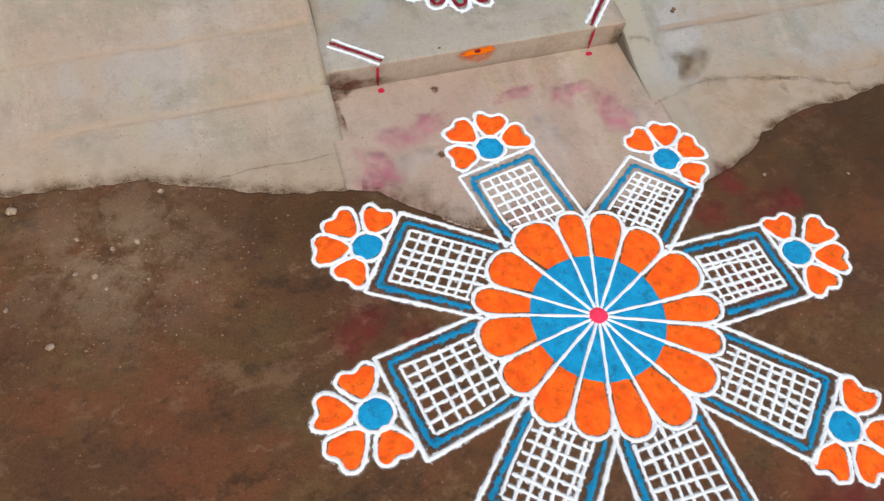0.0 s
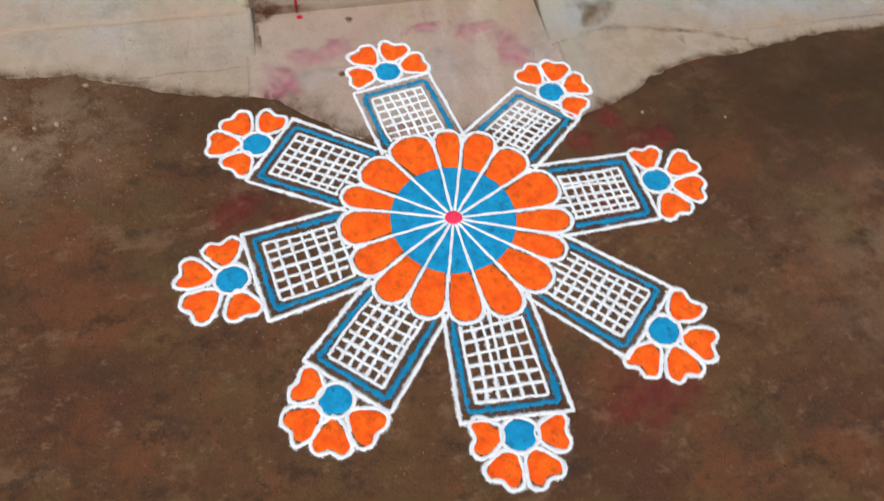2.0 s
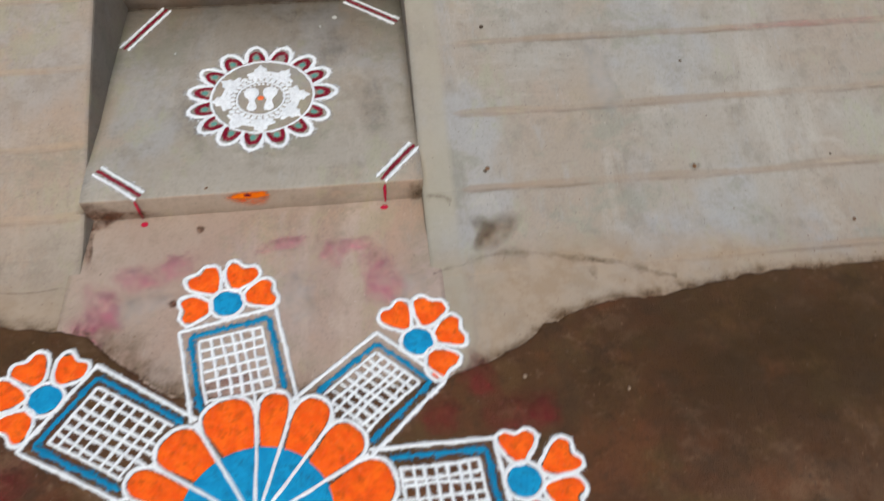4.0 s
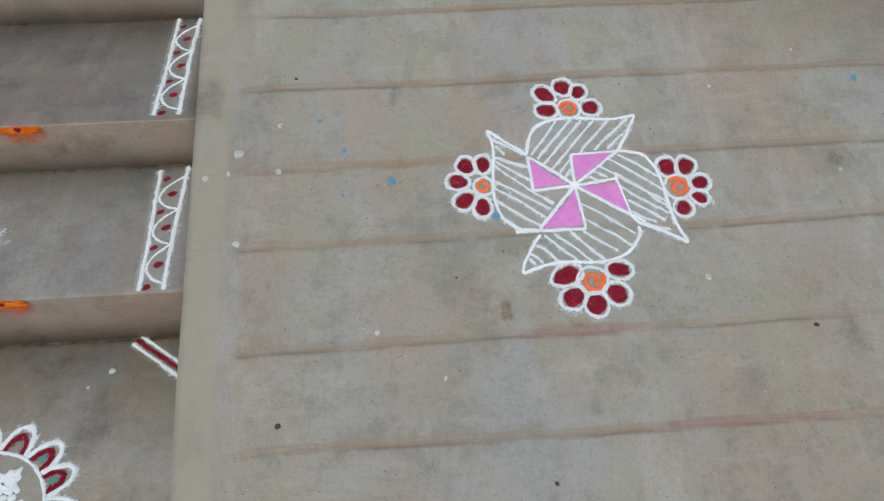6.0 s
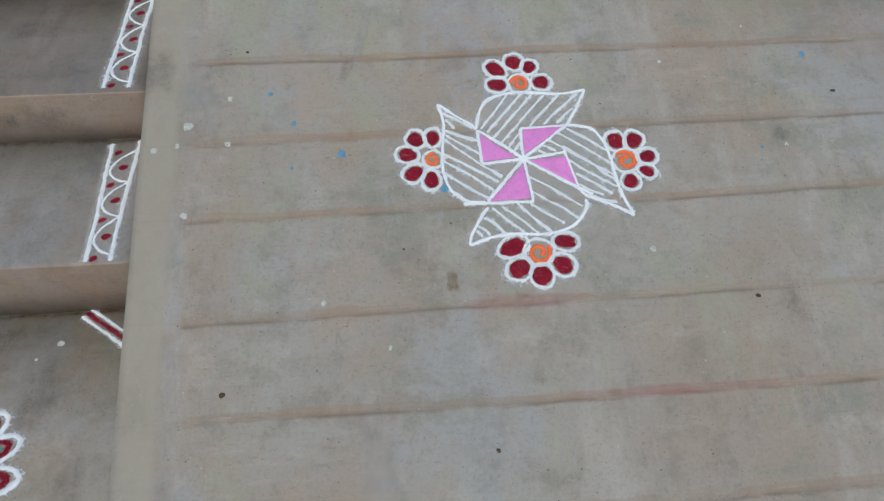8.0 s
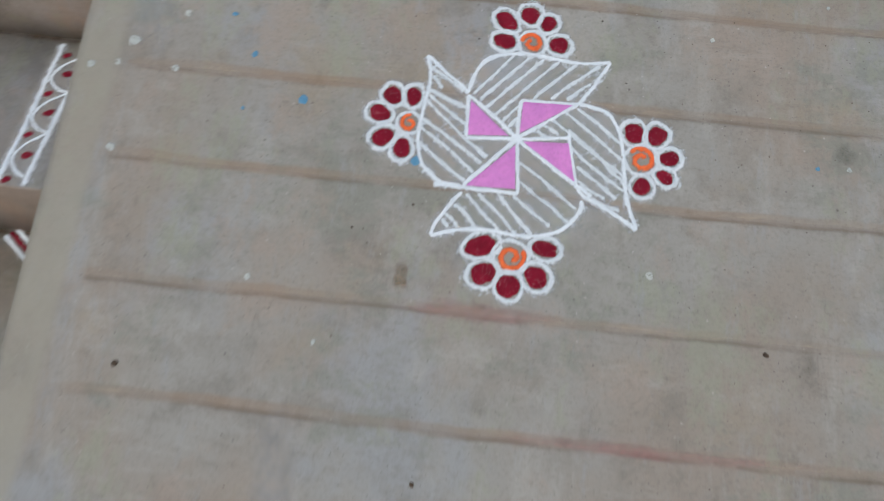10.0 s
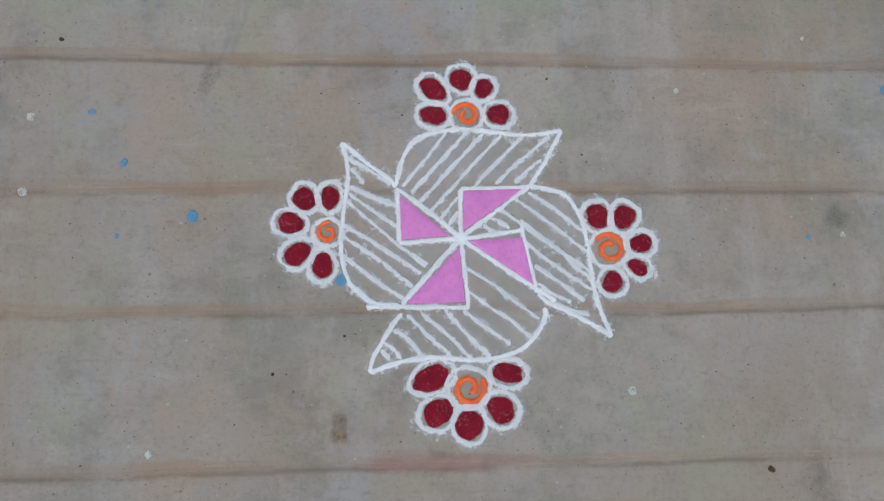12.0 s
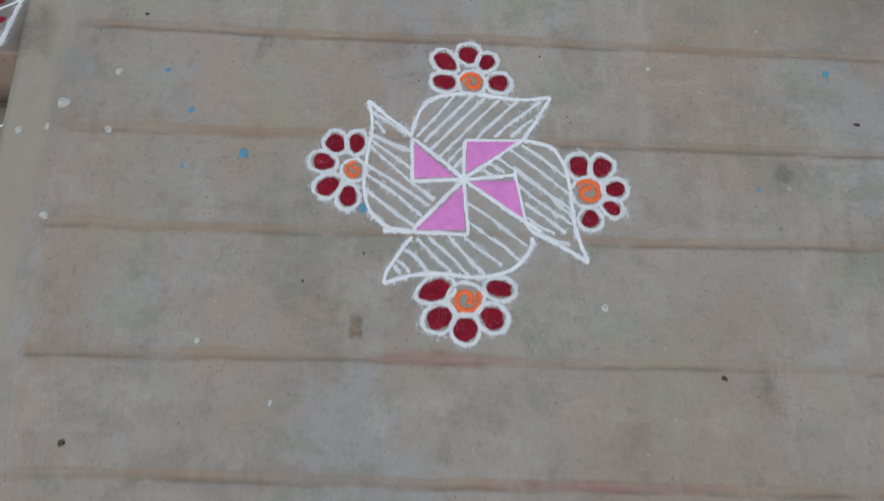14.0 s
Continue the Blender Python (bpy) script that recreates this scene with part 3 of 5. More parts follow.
def slope(name, x0, x1, joints, surface, fade, material, label):
    body = bmesh.new()
    ys = [-0.15, 0.3, 1.0, 2.0, 2.97]
    inner = [[body.verts.new((x + lean * low, y, -0.06 if low else FOOT + SLOPE * y + CROSS * x - 0.009)) for y in ys for low in (0, 1)] for x, lean in ((x0 - 0.0015 if x0 > 0 else x0 + 0.003, 0.0), (x1 + 0.0015 if x1 < 0 else x1 - 0.003, 0.035 if x1 < 0 else 0.0))]
    for i in range(len(ys) - 1):
        a, b, c, d = 2 * i, 2 * i + 1, 2 * i + 2, 2 * i + 3
        body.faces.new((inner[0][a], inner[1][a], inner[1][c], inner[0][c]))
        body.faces.new((inner[0][b], inner[0][d], inner[1][d], inner[1][b]))
        for side in inner:
            body.faces.new((side[a], side[c], side[d], side[b]))
    body.faces.new((inner[0][0], inner[0][1], inner[1][1], inner[1][0]))
    body.faces.new((inner[0][-2], inner[1][-2], inner[1][-1], inner[0][-1]))
    bmesh.ops.recalc_face_normals(body, faces=body.faces)
    me = bpy.data.meshes.new(name)
    body.to_mesh(me)
    body.free()
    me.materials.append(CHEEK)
    ob = tagged(new(name, me), label, "ramp", kind="structure")
    stops = [-0.80 if x1 > 0 else -0.55, *joints, 2.97]
    near = np.arange(max(x0, -2.0), min(x1, 2.9) + 0.001, 0.02)
    near = np.r_[near, x1] if 0.001 < x1 - near[-1] < 0.03 else near
    xs = np.r_[np.linspace(x0, near[0], 12)[:-1] if x0 < near[0] - 0.1 else [], near, np.linspace(near[-1], x1, 12)[1:] if x1 > near[-1] + 0.1 else []]
    for k, (a, b) in enumerate(zip(stops, stops[1:])):
        d = b - a
        e = np.array([0, .003, .006, .009, .012, .016, .021, .028, .038, .050])
        ys = np.r_[a + e, np.linspace(a + 0.065, b - 0.065, 8 if d < 0.4 else 16), (b - e)[::-1], [b + 0.005] if k < len(joints) else []]
        tuck = lambda x, y, b=b, k=k: surface(x, y) - 0.002 * (y > b + stray(x, k) + 0.002) * (k < len(joints))
        attach("slab", grid("slab", xs, ys, tuck, material, 0.03, bend=lambda x, f: (stray(x, k - 1) * (1 - f) if k > 0 else 0) + (stray(x, k) * f if k < len(joints) else 0), border=lambda x, y: np.clip((0.575 + 0.006 * vnoise(x, y, 0.3, 52) - x) / 0.02, 0, 1) * (x > 0), thread=lambda x, y: np.exp(-((joint_gap(x, y + 0.009 + 0.002 * vnoise(x, 0 * x, 0.1, 60), joints, fade(x))) / 0.0045) ** 2), earth=earth_wash, darkening=darkened, seam=lambda x, y: np.exp(-((x - 0.582) / 0.016) ** 2), joint=lambda x, y: np.exp(-(joint_gap(x, y, joints, fade(x)) / (0.0175 + 0.006 * vnoise(x, y, 0.25, 50))) ** 2)), ob)
    return ob


slope("ramp_right", X_RIGHT, 4.6, JOINTS_R, ramp_z, fade_right, RAMP, "sloping grey trowelled cement ramp scored with brown-stained cross joints")
slope("ramp_left", -3.4, X_LEFT, JOINTS_L, ramp_left_z, fade_left, RAMP_LEFT, "sloping pale trowelled cement ramp scored with cross joints")

steps = thing("steps", (0, 0, 0), "wide shallow cement steps sunk between two cement ramps", "steps", kind="structure")
for k, (y0, back, z1) in enumerate(TREADS):
    y1 = TREADS[k + 1][0] + 0.03 if k + 1 < len(TREADS) else 2.97
    attach("step", box("step", X_LEFT - 0.002, X_RIGHT + 0.002, y0 - back - 0.003, y1, -0.06 if k == 0 else TREADS[k - 1][2] - 0.03, z1, TREAD_GREY if k == 1 else TREAD_DARK if k == 2 else TREAD, back + 0.004), steps)
tagged(new("terrace", grid("terrace", np.linspace(-3.4, 4.6, 30), np.linspace(2.96, 7.0, 16), flat(1.03), TREAD, 1.1)), "flat grey cement terrace at the head of the ramp", "terrace", kind="structure")


# ---- the large drawing on the mud ----
CENTRE = (0.0148, -0.8932)
SPOKES = [91.4, 73, 51.5, 27.2, -1, -20, -38.5, -62, -84.5, -105.4, -127, -148, -170, 164.6, 147, 121]
# each panel: bearing, reach, outer width, skew of its outer edge in degrees
PANELS = [(99.6, 0.538, 0.252, 2.8), (45.0, 0.535, 0.224, 2.4), (2.3, 0.570, 0.238, 3.0), (-42.2, 0.595, 0.253, -4.4),
          (-86.4, 0.582, 0.277, -6.9), (-129.2, 0.561, 0.252, -2.6), (-170.2, 0.558, 0.276, 1.5), (146.0, 0.580, 0.257, -2.0)]
# each flower: bearing and reach of its eye, then the turn and reach of its four petals
FLOWERS = [((99.3, 0.588), (-173, 0.084), (129, 0.093), (70, 0.090), (14, 0.089)), ((46.1, 0.579), (121, 0.092), (69, 0.094), (13, 0.086), (-49, 0.082)),
           ((3.1, 0.614), (92, 0.084), (24, 0.102), (-23, 0.099), (-78, 0.092)), ((-42.6, 0.633), (35, 0.091), (-29, 0.095), (-81, 0.095), (-138, 0.096)),
           ((-87.1, 0.626), (173, 0.080), (-125, 0.087), (-68, 0.088), (-5, 0.082)), ((-129.6, 0.602), (143, 0.076), (-153, 0.090), (-103, 0.092), (-49, 0.096)),
           ((-171.3, 0.616), (102, 0.086), (163, 0.097), (-142, 0.096), (-76, 0.084)), ((146.1, 0.623), (58, 0.086), (121, 0.093), (171, 0.097), (-131, 0.082))]


def around(bearing, r):
    a = radians(bearing)
    return (CENTRE[0] + r * math.cos(a), CENTRE[1] + r * math.sin(a))


def scallop(a1, a2, tip, foot, n=22):
    """The rounded end of one petal between two spokes."""
    return [around(a1 + (a2 - a1) * (u + 1) / 2, foot + (tip - foot) * max(0.0, 1 - abs(u) ** 2.4) ** 0.5) for u in np.linspace(-1, 1, n)]


ENDS = []
mandala = thing("powder_mandala", (*CENTRE, 0.0), "large eight-armed orange, blue and white powder drawing on the mud", "floor drawing")
for k, a1 in enumerate(SPOKES):
    a2 = SPOKES[(k + 1) % 16]
    a2 = a2 - 360 if a2 > a1 else a2
    tip = 0.318 + 0.006 * math.sin(k * 2.1) + (0.010 if -100 < a1 < 40 else 0)
    inset = 1.6
    ENDS.append((a1, a2, tip))
    body = [around(a, 0.172) for a in np.linspace(a2 + inset, a1 - inset, 8)][:-1] + scallop(a1 - inset, a2 + inset, tip - 0.008, 0.258)
    lay("petal", fill(body, ground_z, 0.003, soft=0.93), ORANGE, mandala, "orange powder petal")
    wedge = [around(a, 0.178) for a in np.linspace(a1 + 0.5, a2 - 0.5, 10)] + [around(a2 - 0.5, 0.10), around(0.5 * (a1 + a2), 0.012), around(a1 + 0.5, 0.10)]
    lay("wedge", fill(wedge, ground_z, 0.0022, soft=0.95), BLUE, mandala, "blue powder wedge")
    lay("petal_rim", ribbon(scallop(a1, a2, tip, 0.252), 0.0095, ground_z, lift=0.0045), WHITE, mandala)
for a in SPOKES:
    lay("spoke", ribbon([around(a, 0.012), around(a - 0.4, 0.15), around(a, 0.292)], 0.0092, ground_z, lift=0.0052), WHITE, mandala, "white powder line")
lay("hub", fill(oval(CENTRE, 0.026, 0.025), ground_z, 0.007), ROSE, mandala, "rose-pink powder dot")


VALLEYS = [121, 73, 27.2, -20, -62, -105.4, -148, -195.4, -239]


def panel(bearing, reach, wide, skew, v_left, v_right):
    along = np.array([math.cos(radians(bearing)), math.sin(radians(bearing))])
    mid = np.array(CENTRE) + along * reach
    tilt = radians(bearing + 90 + skew)
    across = np.array([math.cos(tilt), math.sin(tilt)])
    a, b = mid + across * wide / 2, mid - across * wide / 2
    foot = np.array(CENTRE) + along * 0.268
    c, d = np.array(around(v_right - 1.5, 0.296)), np.array(around(v_left + 1.5, 0.296))

    def spot(u, v):
        """u runs across from -1 to 1, v outwards from 0 to 1."""
        p, q = d + (a - d) * v, c + (b - c) * v
        return q + (p - q) * (u + 1) / 2

    def free(p):
        """Outside the petals."""
        d = p - np.array(CENTRE)
        bearing = math.degrees(math.atan2(d[1], d[0]))
        for a1, a2, tip in ENDS:
            for turn in (-360, 0, 360):
                if a2 <= bearing + turn <= a1:
                    u = (bearing + turn - a2) / (a1 - a2) * 2 - 1
                    return np.hypot(*d) > 0.252 + (tip - 0.252) * max(0.0, 1 - abs(u) ** 2.4) ** 0.5 + 0.006
        return True

    def line(u0, v0, u1, v1, width, material, name, label="", lift=0.0035, bow=0.0, near=0.0, under=None):
        pts = [spot(u0 + (u1 - u0) * t + bow * math.sin(3.14 * t), v0 + (v1 - v0) * t) for t in np.linspace(0, 1, 50)]
        pts = [p for p in pts if (np.hypot(*(p - np.array(CENTRE))) > near if near else free(p))]
        if len(pts) > 5:
            return lay(name, ribbon(pts[::4] + [pts[-1]], width, ground_z, lift=lift), material, under or head, label)

    half, deep = wide / 2, np.linalg.norm(mid - foot)
    e1, e2 = 0.025, 0.045
    u1, v1, u2, v2 = 1 - e1 / half, 1 - e1 / deep, 1 - e2 / half, 1 - e2 / deep
    head = mandala
    head = line(-1.03, 1, 1.03, 1, 0.0095, WHITE, "arm_panel", "white-edged panel of powder lattice", 0.0045)
    for s in (-1, 1):
        line(s, 0.0, s, 1.0, 0.0092, WHITE, "panel_edge", "white powder line", 0.0045, near=0.288)
        line(s * u1, 0, s * u1, v1, 0.0120, BLUE_LINE, "blue_border", "blue powder line", bow=0.012 * s)
    line(-u1, v1, u1, v1, 0.0120, BLUE_LINE, "blue_border", "blue powder line")
    cells = 6
    for i in range(cells + 1):
        u = -u2 + 2 * u2 * i / cells
        line(u + dice.uniform(-0.02, 0.02), 0, u + dice.uniform(-0.025, 0.025), v2, dice.uniform(0.0066, 0.0080), WHITE, "lattice_line", bow=dice.uniform(-0.05, 0.05))
    pitch = 2 * u2 * half / cells / deep * 1.08
    for i in range(8):
        v = v2 - i * pitch
        line(-u2, v + dice.uniform(-0.008, 0.008), u2, v + dice.uniform(-0.010, 0.010), dice.uniform(0.0064, 0.0080), WHITE, "lattice_line", lift=0.0048)


for k, spec in enumerate(PANELS):
    panel(*spec, VALLEYS[k], VALLEYS[k + 1])


def flower(eye_at, *petals):
    at = around(*eye_at)
    eye = lay("flower", fill(oval(at, 0.0405, 0.0385, 0, 30), ground_z, 0.0045), BLUE, mandala, "blue-eyed orange powder flower")
    for deg, out in petals:
        turn = radians(deg)
        mid = (at[0] + out * math.cos(turn), at[1] + out * math.sin(turn))
        long, wide = 0.47 * out + 0.002, 0.0385 * dice.uniform(0.96, 1.06)
        cleft = dice.uniform(0.24, 0.38)
        lay("flower_petal", fill(oval(mid, long, wide, turn, 60, 0.09, cleft + 0.08, 0.46), ground_z, 0.003, soft=0.9), ORANGE, eye, "orange powder petal, heart-shaped")
        lay("petal_rim", ribbon(oval(mid, long + 0.0058, wide + 0.0052, turn, 60, 0.09, cleft, 0.42), 0.0098, ground_z, True, lift=0.0045), WHITE, eye, "white powder outline")
    lay("eye_rim", ribbon(oval(at, 0.0455, 0.0435, 0, 26, 0.03), 0.0100, ground_z, True, lift=0.0055), WHITE, eye, "white powder outline")


for spec in FLOWERS:
    flower(*spec)


# ---- the round stencilled drawing on the first tread ----
T1, T2, T3 = TREADS[0][2] + 0.0006, TREADS[1][2] + 0.0006, TREADS[2][2] + 0.0006
on1, on2, on3 = flat(T1), flat(T2), flat(T3)
HUB = (0.002, 0.3690)
rosette = thing("powder_rosette", (*HUB, T1), "round white stencilled powder rosette with maroon petals on a cement tread", "floor drawing")


def ring_at(at, deg, r):
    return (at[0] + r * math.cos(radians(deg)), at[1] + r * math.sin(radians(deg)))


lay("ring", ribbon([ring_at(HUB, a, 0.158 + 0.010 * math.sin(radians(a)) + 0.006 * math.cos(radians(a))) for a in range(0, 360, 12)], 0.0075, on1, True), WHITE, rosette, "white powder ring")
for k in range(15):
    deg = 96 - k * 24 + (4 if k in (3, 4) else 0)
    base, turn = 0.161 + 0.012 * math.sin(radians(deg)) + 0.005 * math.cos(radians(deg)), radians(deg)
    arch = lambda s, w, n=14: turned([(base - 0.006 + s * math.sin(t) ** 0.8, w * math.cos(t)) for t in np.linspace(0.02, math.pi - 0.02, n)], HUB, turn)
    rim = lay("petal", ribbon(arch(0.073, 0.0335), 0.0120, on1, fuzz=1.0), WHITE, rosette, "white-rimmed maroon powder petal")
    lay("petal_band", ribbon(arch(0.048, 0.0215), 0.0125, on1, lift=0.0015), MAROON, rim, "maroon powder arch")
    if k != 1:
        lay("petal_heart", fill(oval(ring_at(HUB, deg, base + 0.018), 0.0105, 0.0085, turn, 16), on1, 0.0012), TEAL, rim, "teal powder dot")
for k in range(8):
    deg = 92 - 45 * k + (8 if k % 2 else 0)
    far_tip = 0.154
    leaf = [(0.092, -0.030), (0.104, -0.030), (0.103, -0.040), (0.113, -0.043), (0.118, -0.032), (0.122, -0.021), (0.135, -0.020), (0.140, -0.010), (far_tip, 0.0),
            (0.140, 0.010), (0.135, 0.020), (0.122, 0.021), (0.118, 0.032), (0.113, 0.043), (0.103, 0.040), (0.104, 0.030), (0.092, 0.030)]
    lay("star_point", fill(smooth_line(turned(leaf, HUB, radians(deg)), 0.004, True), on1, 0.002, soft=0.95), WHITE, rosette, "white stencilled leaf point")
for k in range(28):
    lay("dot", fill(oval(ring_at(HUB, k * 360 / 28, 0.085), 0.0092, 0.0080, 0, 12), on1, 0.002), WHITE, rosette)
    lay("dot", fill(oval(ring_at(HUB, k * 360 / 28 + 6, 0.100), 0.0108, 0.0092, 0, 12), on1, 0.002), WHITE, rosette)
lay("inner_ring", ribbon([ring_at(HUB, a, 0.073) for a in range(0, 360, 15)], 0.0065, on1, True), WHITE, rosette, "white powder ring")
for s in (-1, 1):
    lay("sole", fill(smooth_line([(HUB[0] + s * x, HUB[1] + y) for x, y in ((0.026, -0.058), (0.040, -0.050), (0.041, -0.034), (0.036, -0.010), (0.051, 0.016), (0.049, 0.040), (0.030, 0.051), (0.009, 0.042), (0.006, 0.018), (0.017, -0.008), (0.011, -0.034), (0.012, -0.050))], 0.006, True), on1, 0.0018), WHITE, rosette, "white powder sole shape")
for s in (-1, 1):
    for j in range(5):
        a = radians(90 - s * (6 + 13 * j))
        lay("toe", fill(oval((HUB[0] + 0.062 * math.cos(a), HUB[1] + 0.062 * math.sin(a)), 0.0052 - 0.0004 * j, 0.0046 - 0.0004 * j, 0, 10), on1, 0.0015), WHITE, rosette)
lay("core", fill(oval(HUB, 0.010, 0.010, 0, 14), on1, 0.003), SALMON, rosette, "salmon powder dot")

# corner stripes on the first tread
for p, q in (((-0.452, 0.112), (-0.318, 0.006)), ((-0.448, 0.635), (-0.330, 0.835)), ((0.282, 0.838), (0.452, 0.705)), ((0.353, 0.006), (0.460, 0.132))):
    p, q = np.array(p), np.array(q)
    side = np.array([-(q - p)[1], (q - p)[0]]) / np.linalg.norm(q - p)
    stripe = thing("corner_stripe", (*(0.5 * (p + q)), T1), "white and maroon powder stripe across a tread's corner", "floor drawing", "corner stripes")
    for s in (-1, 1):
        lay("white_line", ribbon([p + side * 0.0155 * s, 0.5 * (p + q) + side * 0.015 * s, q + side * 0.0155 * s], 0.0080, on1, fuzz=1.5), WHITE, stripe)
    lay("maroon_line", ribbon([p, 0.5 * (p + q) + side * 0.001, q], 0.0090, on1, lift=0.0015), MAROON, stripe, "maroon powder line")


# ---- the braided bands on the upper treads ----
def band(p0, p1, q0, q1, surface, z, waves):
    """Two white lines from foot to head, a looping line between them and maroon dots."""
    p0, p1, q0, q1 = (np.array(v) for v in (p0, p1, q0, q1))
    ob = thing("powder_band", (*(0.5 * (p0 + q0)), z), "white looped powder band with maroon dots along a tread's end", "floor drawing", "tread bands")
    lay("edge_line", ribbon([p0, 0.5 * (p0 + p1) + (0.002, 0), p1], 0.0098, surface, fuzz=1.5), WHITE, ob)
    lay("edge_line", ribbon([q0, 0.5 * (q0 + q1) - (0.003, 0), q1], 0.0098, surface, fuzz=1.5), WHITE, ob)
    at = lambda u, v: (p0 + (p1 - p0) * v) * (1 - u) + (q0 + (q1 - q0) * v) * u
    veil = [at(u, v) for u, v in ((-0.3, 0.02), (0.5, -0.01), (1.3, 0.02), (1.35, 0.5), (1.3, 0.97), (0.5, 1.0), (-0.3, 0.97), (-0.35, 0.5))]
    lay("haze", fill(smooth_line(veil, 0.02, True), surface, 0.0003, soft=0.7), WHITE_DUST, ob, "thin white powder dusting")
    for w in range(waves):
        v0, h = 0.05 + 0.86 * w / waves, 0.86 / waves
        lay("loop", ribbon([at(u, v0 + v * h) for u, v in ((0.93, 0.0), (0.50, 0.10), (0.17, 0.32), (0.16, 0.52), (0.42, 0.76), (0.93, 1.0))], 0.0064, surface, fuzz=1.0), WHITE, ob)
        lay("dot", fill(oval(at(0.60, v0 + 0.48 * h), 0.0135, 0.0100, 0.5, 14, 0.2), surface, 0.0015), MAROON, ob, "maroon powder dot")
    for w in range(waves + 1):
        lay("dot", fill(oval(at(0.28, 0.025 + 0.88 * w / waves), 0.0115, 0.0085, 0.6, 14, 0.2), surface, 0.0015), MAROON, ob, "maroon powder dot")
    return ob


band((0.358, 0.827), (0.333, 1.260), (0.416, 0.826), (0.409, 1.271), on2, T2, 3)
band((0.357, 1.287), (0.348, 1.764), (0.424, 1.287), (0.412, 1.764), on3, T3, 3)
band((-0.412, 0.828), (-0.438, 1.262), (-0.344, 0.828), (-0.358, 1.270), on2, T2, 3)


# ---- the pinwheel drawing on the slope ----
LIE = math.sqrt(1 + SLOPE ** 2)
WHEEL = (1.4565, 1.0177)


def on_ramp(x, y):
    return ramp_z(x, y)


def uv(points):
    return [np.array((WHEEL[0] + u, WHEEL[1] + v / LIE)) for u, v in points]


wheel = thing("powder_pinwheel", (*WHEEL, float(ramp_z(*WHEEL))), "white hatched powder pinwheel with violet triangles and maroon flowers", "floor drawing")
HUB_AT = (-0.003, 0.004)
# each blade: its outer sweep, its inner edge back from the tip, and its hatching from end to end
BLADES = [
    (((-0.117, 0.101), (-0.108, 0.141), (-0.093, 0.174), (-0.068, 0.194), (-0.036, 0.203), (0.013, 0.207), (0.075, 0.201), (0.126, 0.197), (0.187, 0.206)),
     ((0.187, 0.206), (0.161, 0.161), (0.144, 0.129), (0.122, 0.098)),
     ((-0.028, 0.197, -0.103, 0.104), (0.008, 0.199, -0.086, 0.092), (0.035, 0.193, -0.074, 0.071), (0.071, 0.193, -0.054, 0.057), (0.110, 0.190, 0.026, 0.104), (0.160, 0.193, 0.066, 0.109),
      (0.145, 0.148, 0.099, 0.108), (-0.007, 0.078, -0.041, 0.037), (-0.009, 0.052, -0.025, 0.026))),
    (((0.120, 0.100), (0.158, 0.094), (0.188, 0.084), (0.205, 0.061), (0.218, 0.030), (0.226, -0.012), (0.229, -0.057), (0.234, -0.097), (0.246, -0.137), (0.260, -0.173)),
     ((0.260, -0.173), (0.221, -0.148), (0.182, -0.128), (0.148, -0.111), (0.132, -0.096)),
     ((0.125, 0.085, 0.213, 0.019), (0.096, 0.075, 0.225, -0.022), (0.073, 0.056, 0.228, -0.057), (0.054, 0.041, 0.084, 0.023), (0.111, 0.033, 0.230, -0.072), (0.113, -0.005, 0.232, -0.092),
      (0.131, -0.049, 0.211, -0.107), (0.135, -0.079, 0.188, -0.110), (0.163, -0.114, 0.219, -0.135), (0.039, 0.028, 0.063, 0.012))),
    (((0.143, -0.121), (0.140, -0.145), (0.126, -0.169), (0.100, -0.193), (0.061, -0.207), (0.012, -0.211), (-0.036, -0.206), (-0.094, -0.209), (-0.132, -0.219), (-0.163, -0.230)),
     ((-0.163, -0.230), (-0.156, -0.203), (-0.141, -0.175), (-0.124, -0.146), (-0.107, -0.130)),
     ((0.009, -0.052, 0.127, -0.137), (0.010, -0.094, 0.116, -0.173), (0.003, -0.126, 0.076, -0.183), (-0.032, -0.120, 0.041, -0.202), (-0.069, -0.132, 0.010, -0.206), (-0.096, -0.135, -0.028, -0.202),
      (-0.120, -0.159, -0.076, -0.199), (-0.140, -0.179, -0.111, -0.206), (-0.142, -0.191, -0.130, -0.208))),
    (((-0.112, -0.115), (-0.151, -0.112), (-0.175, -0.097), (-0.200, -0.074), (-0.211, -0.042), (-0.215, -0.002), (-0.212, 0.038), (-0.208, 0.079), (-0.203, 0.120), (-0.207, 0.152), (-0.215, 0.181)),
     ((-0.215, 0.181), (-0.203, 0.171), (-0.166, 0.141), (-0.131, 0.113), (-0.117, 0.099)),
     ((-0.201, 0.150, -0.131, 0.105), (-0.198, 0.131, -0.176, 0.105), (-0.206, 0.100, -0.119, 0.065), (-0.208, 0.089, -0.115, 0.025), (-0.208, 0.077, -0.072, -0.041), (-0.210, 0.030, -0.080, -0.054),
      (-0.212, 0.006, -0.094, -0.078), (-0.212, -0.027, -0.110, -0.099), (-0.107, -0.015, -0.064, -0.042))),
]
TRIANGLES = [((-0.110, 0.083), (-0.110, 0.002), (-0.022, 0.009)), ((0.003, 0.093), (0.114, 0.096), (0.001, 0.017)),
             ((0.010, -0.001), (0.109, 0.006), (0.129, -0.085)), ((-0.006, -0.012), (0.003, -0.110), (-0.101, -0.112))]
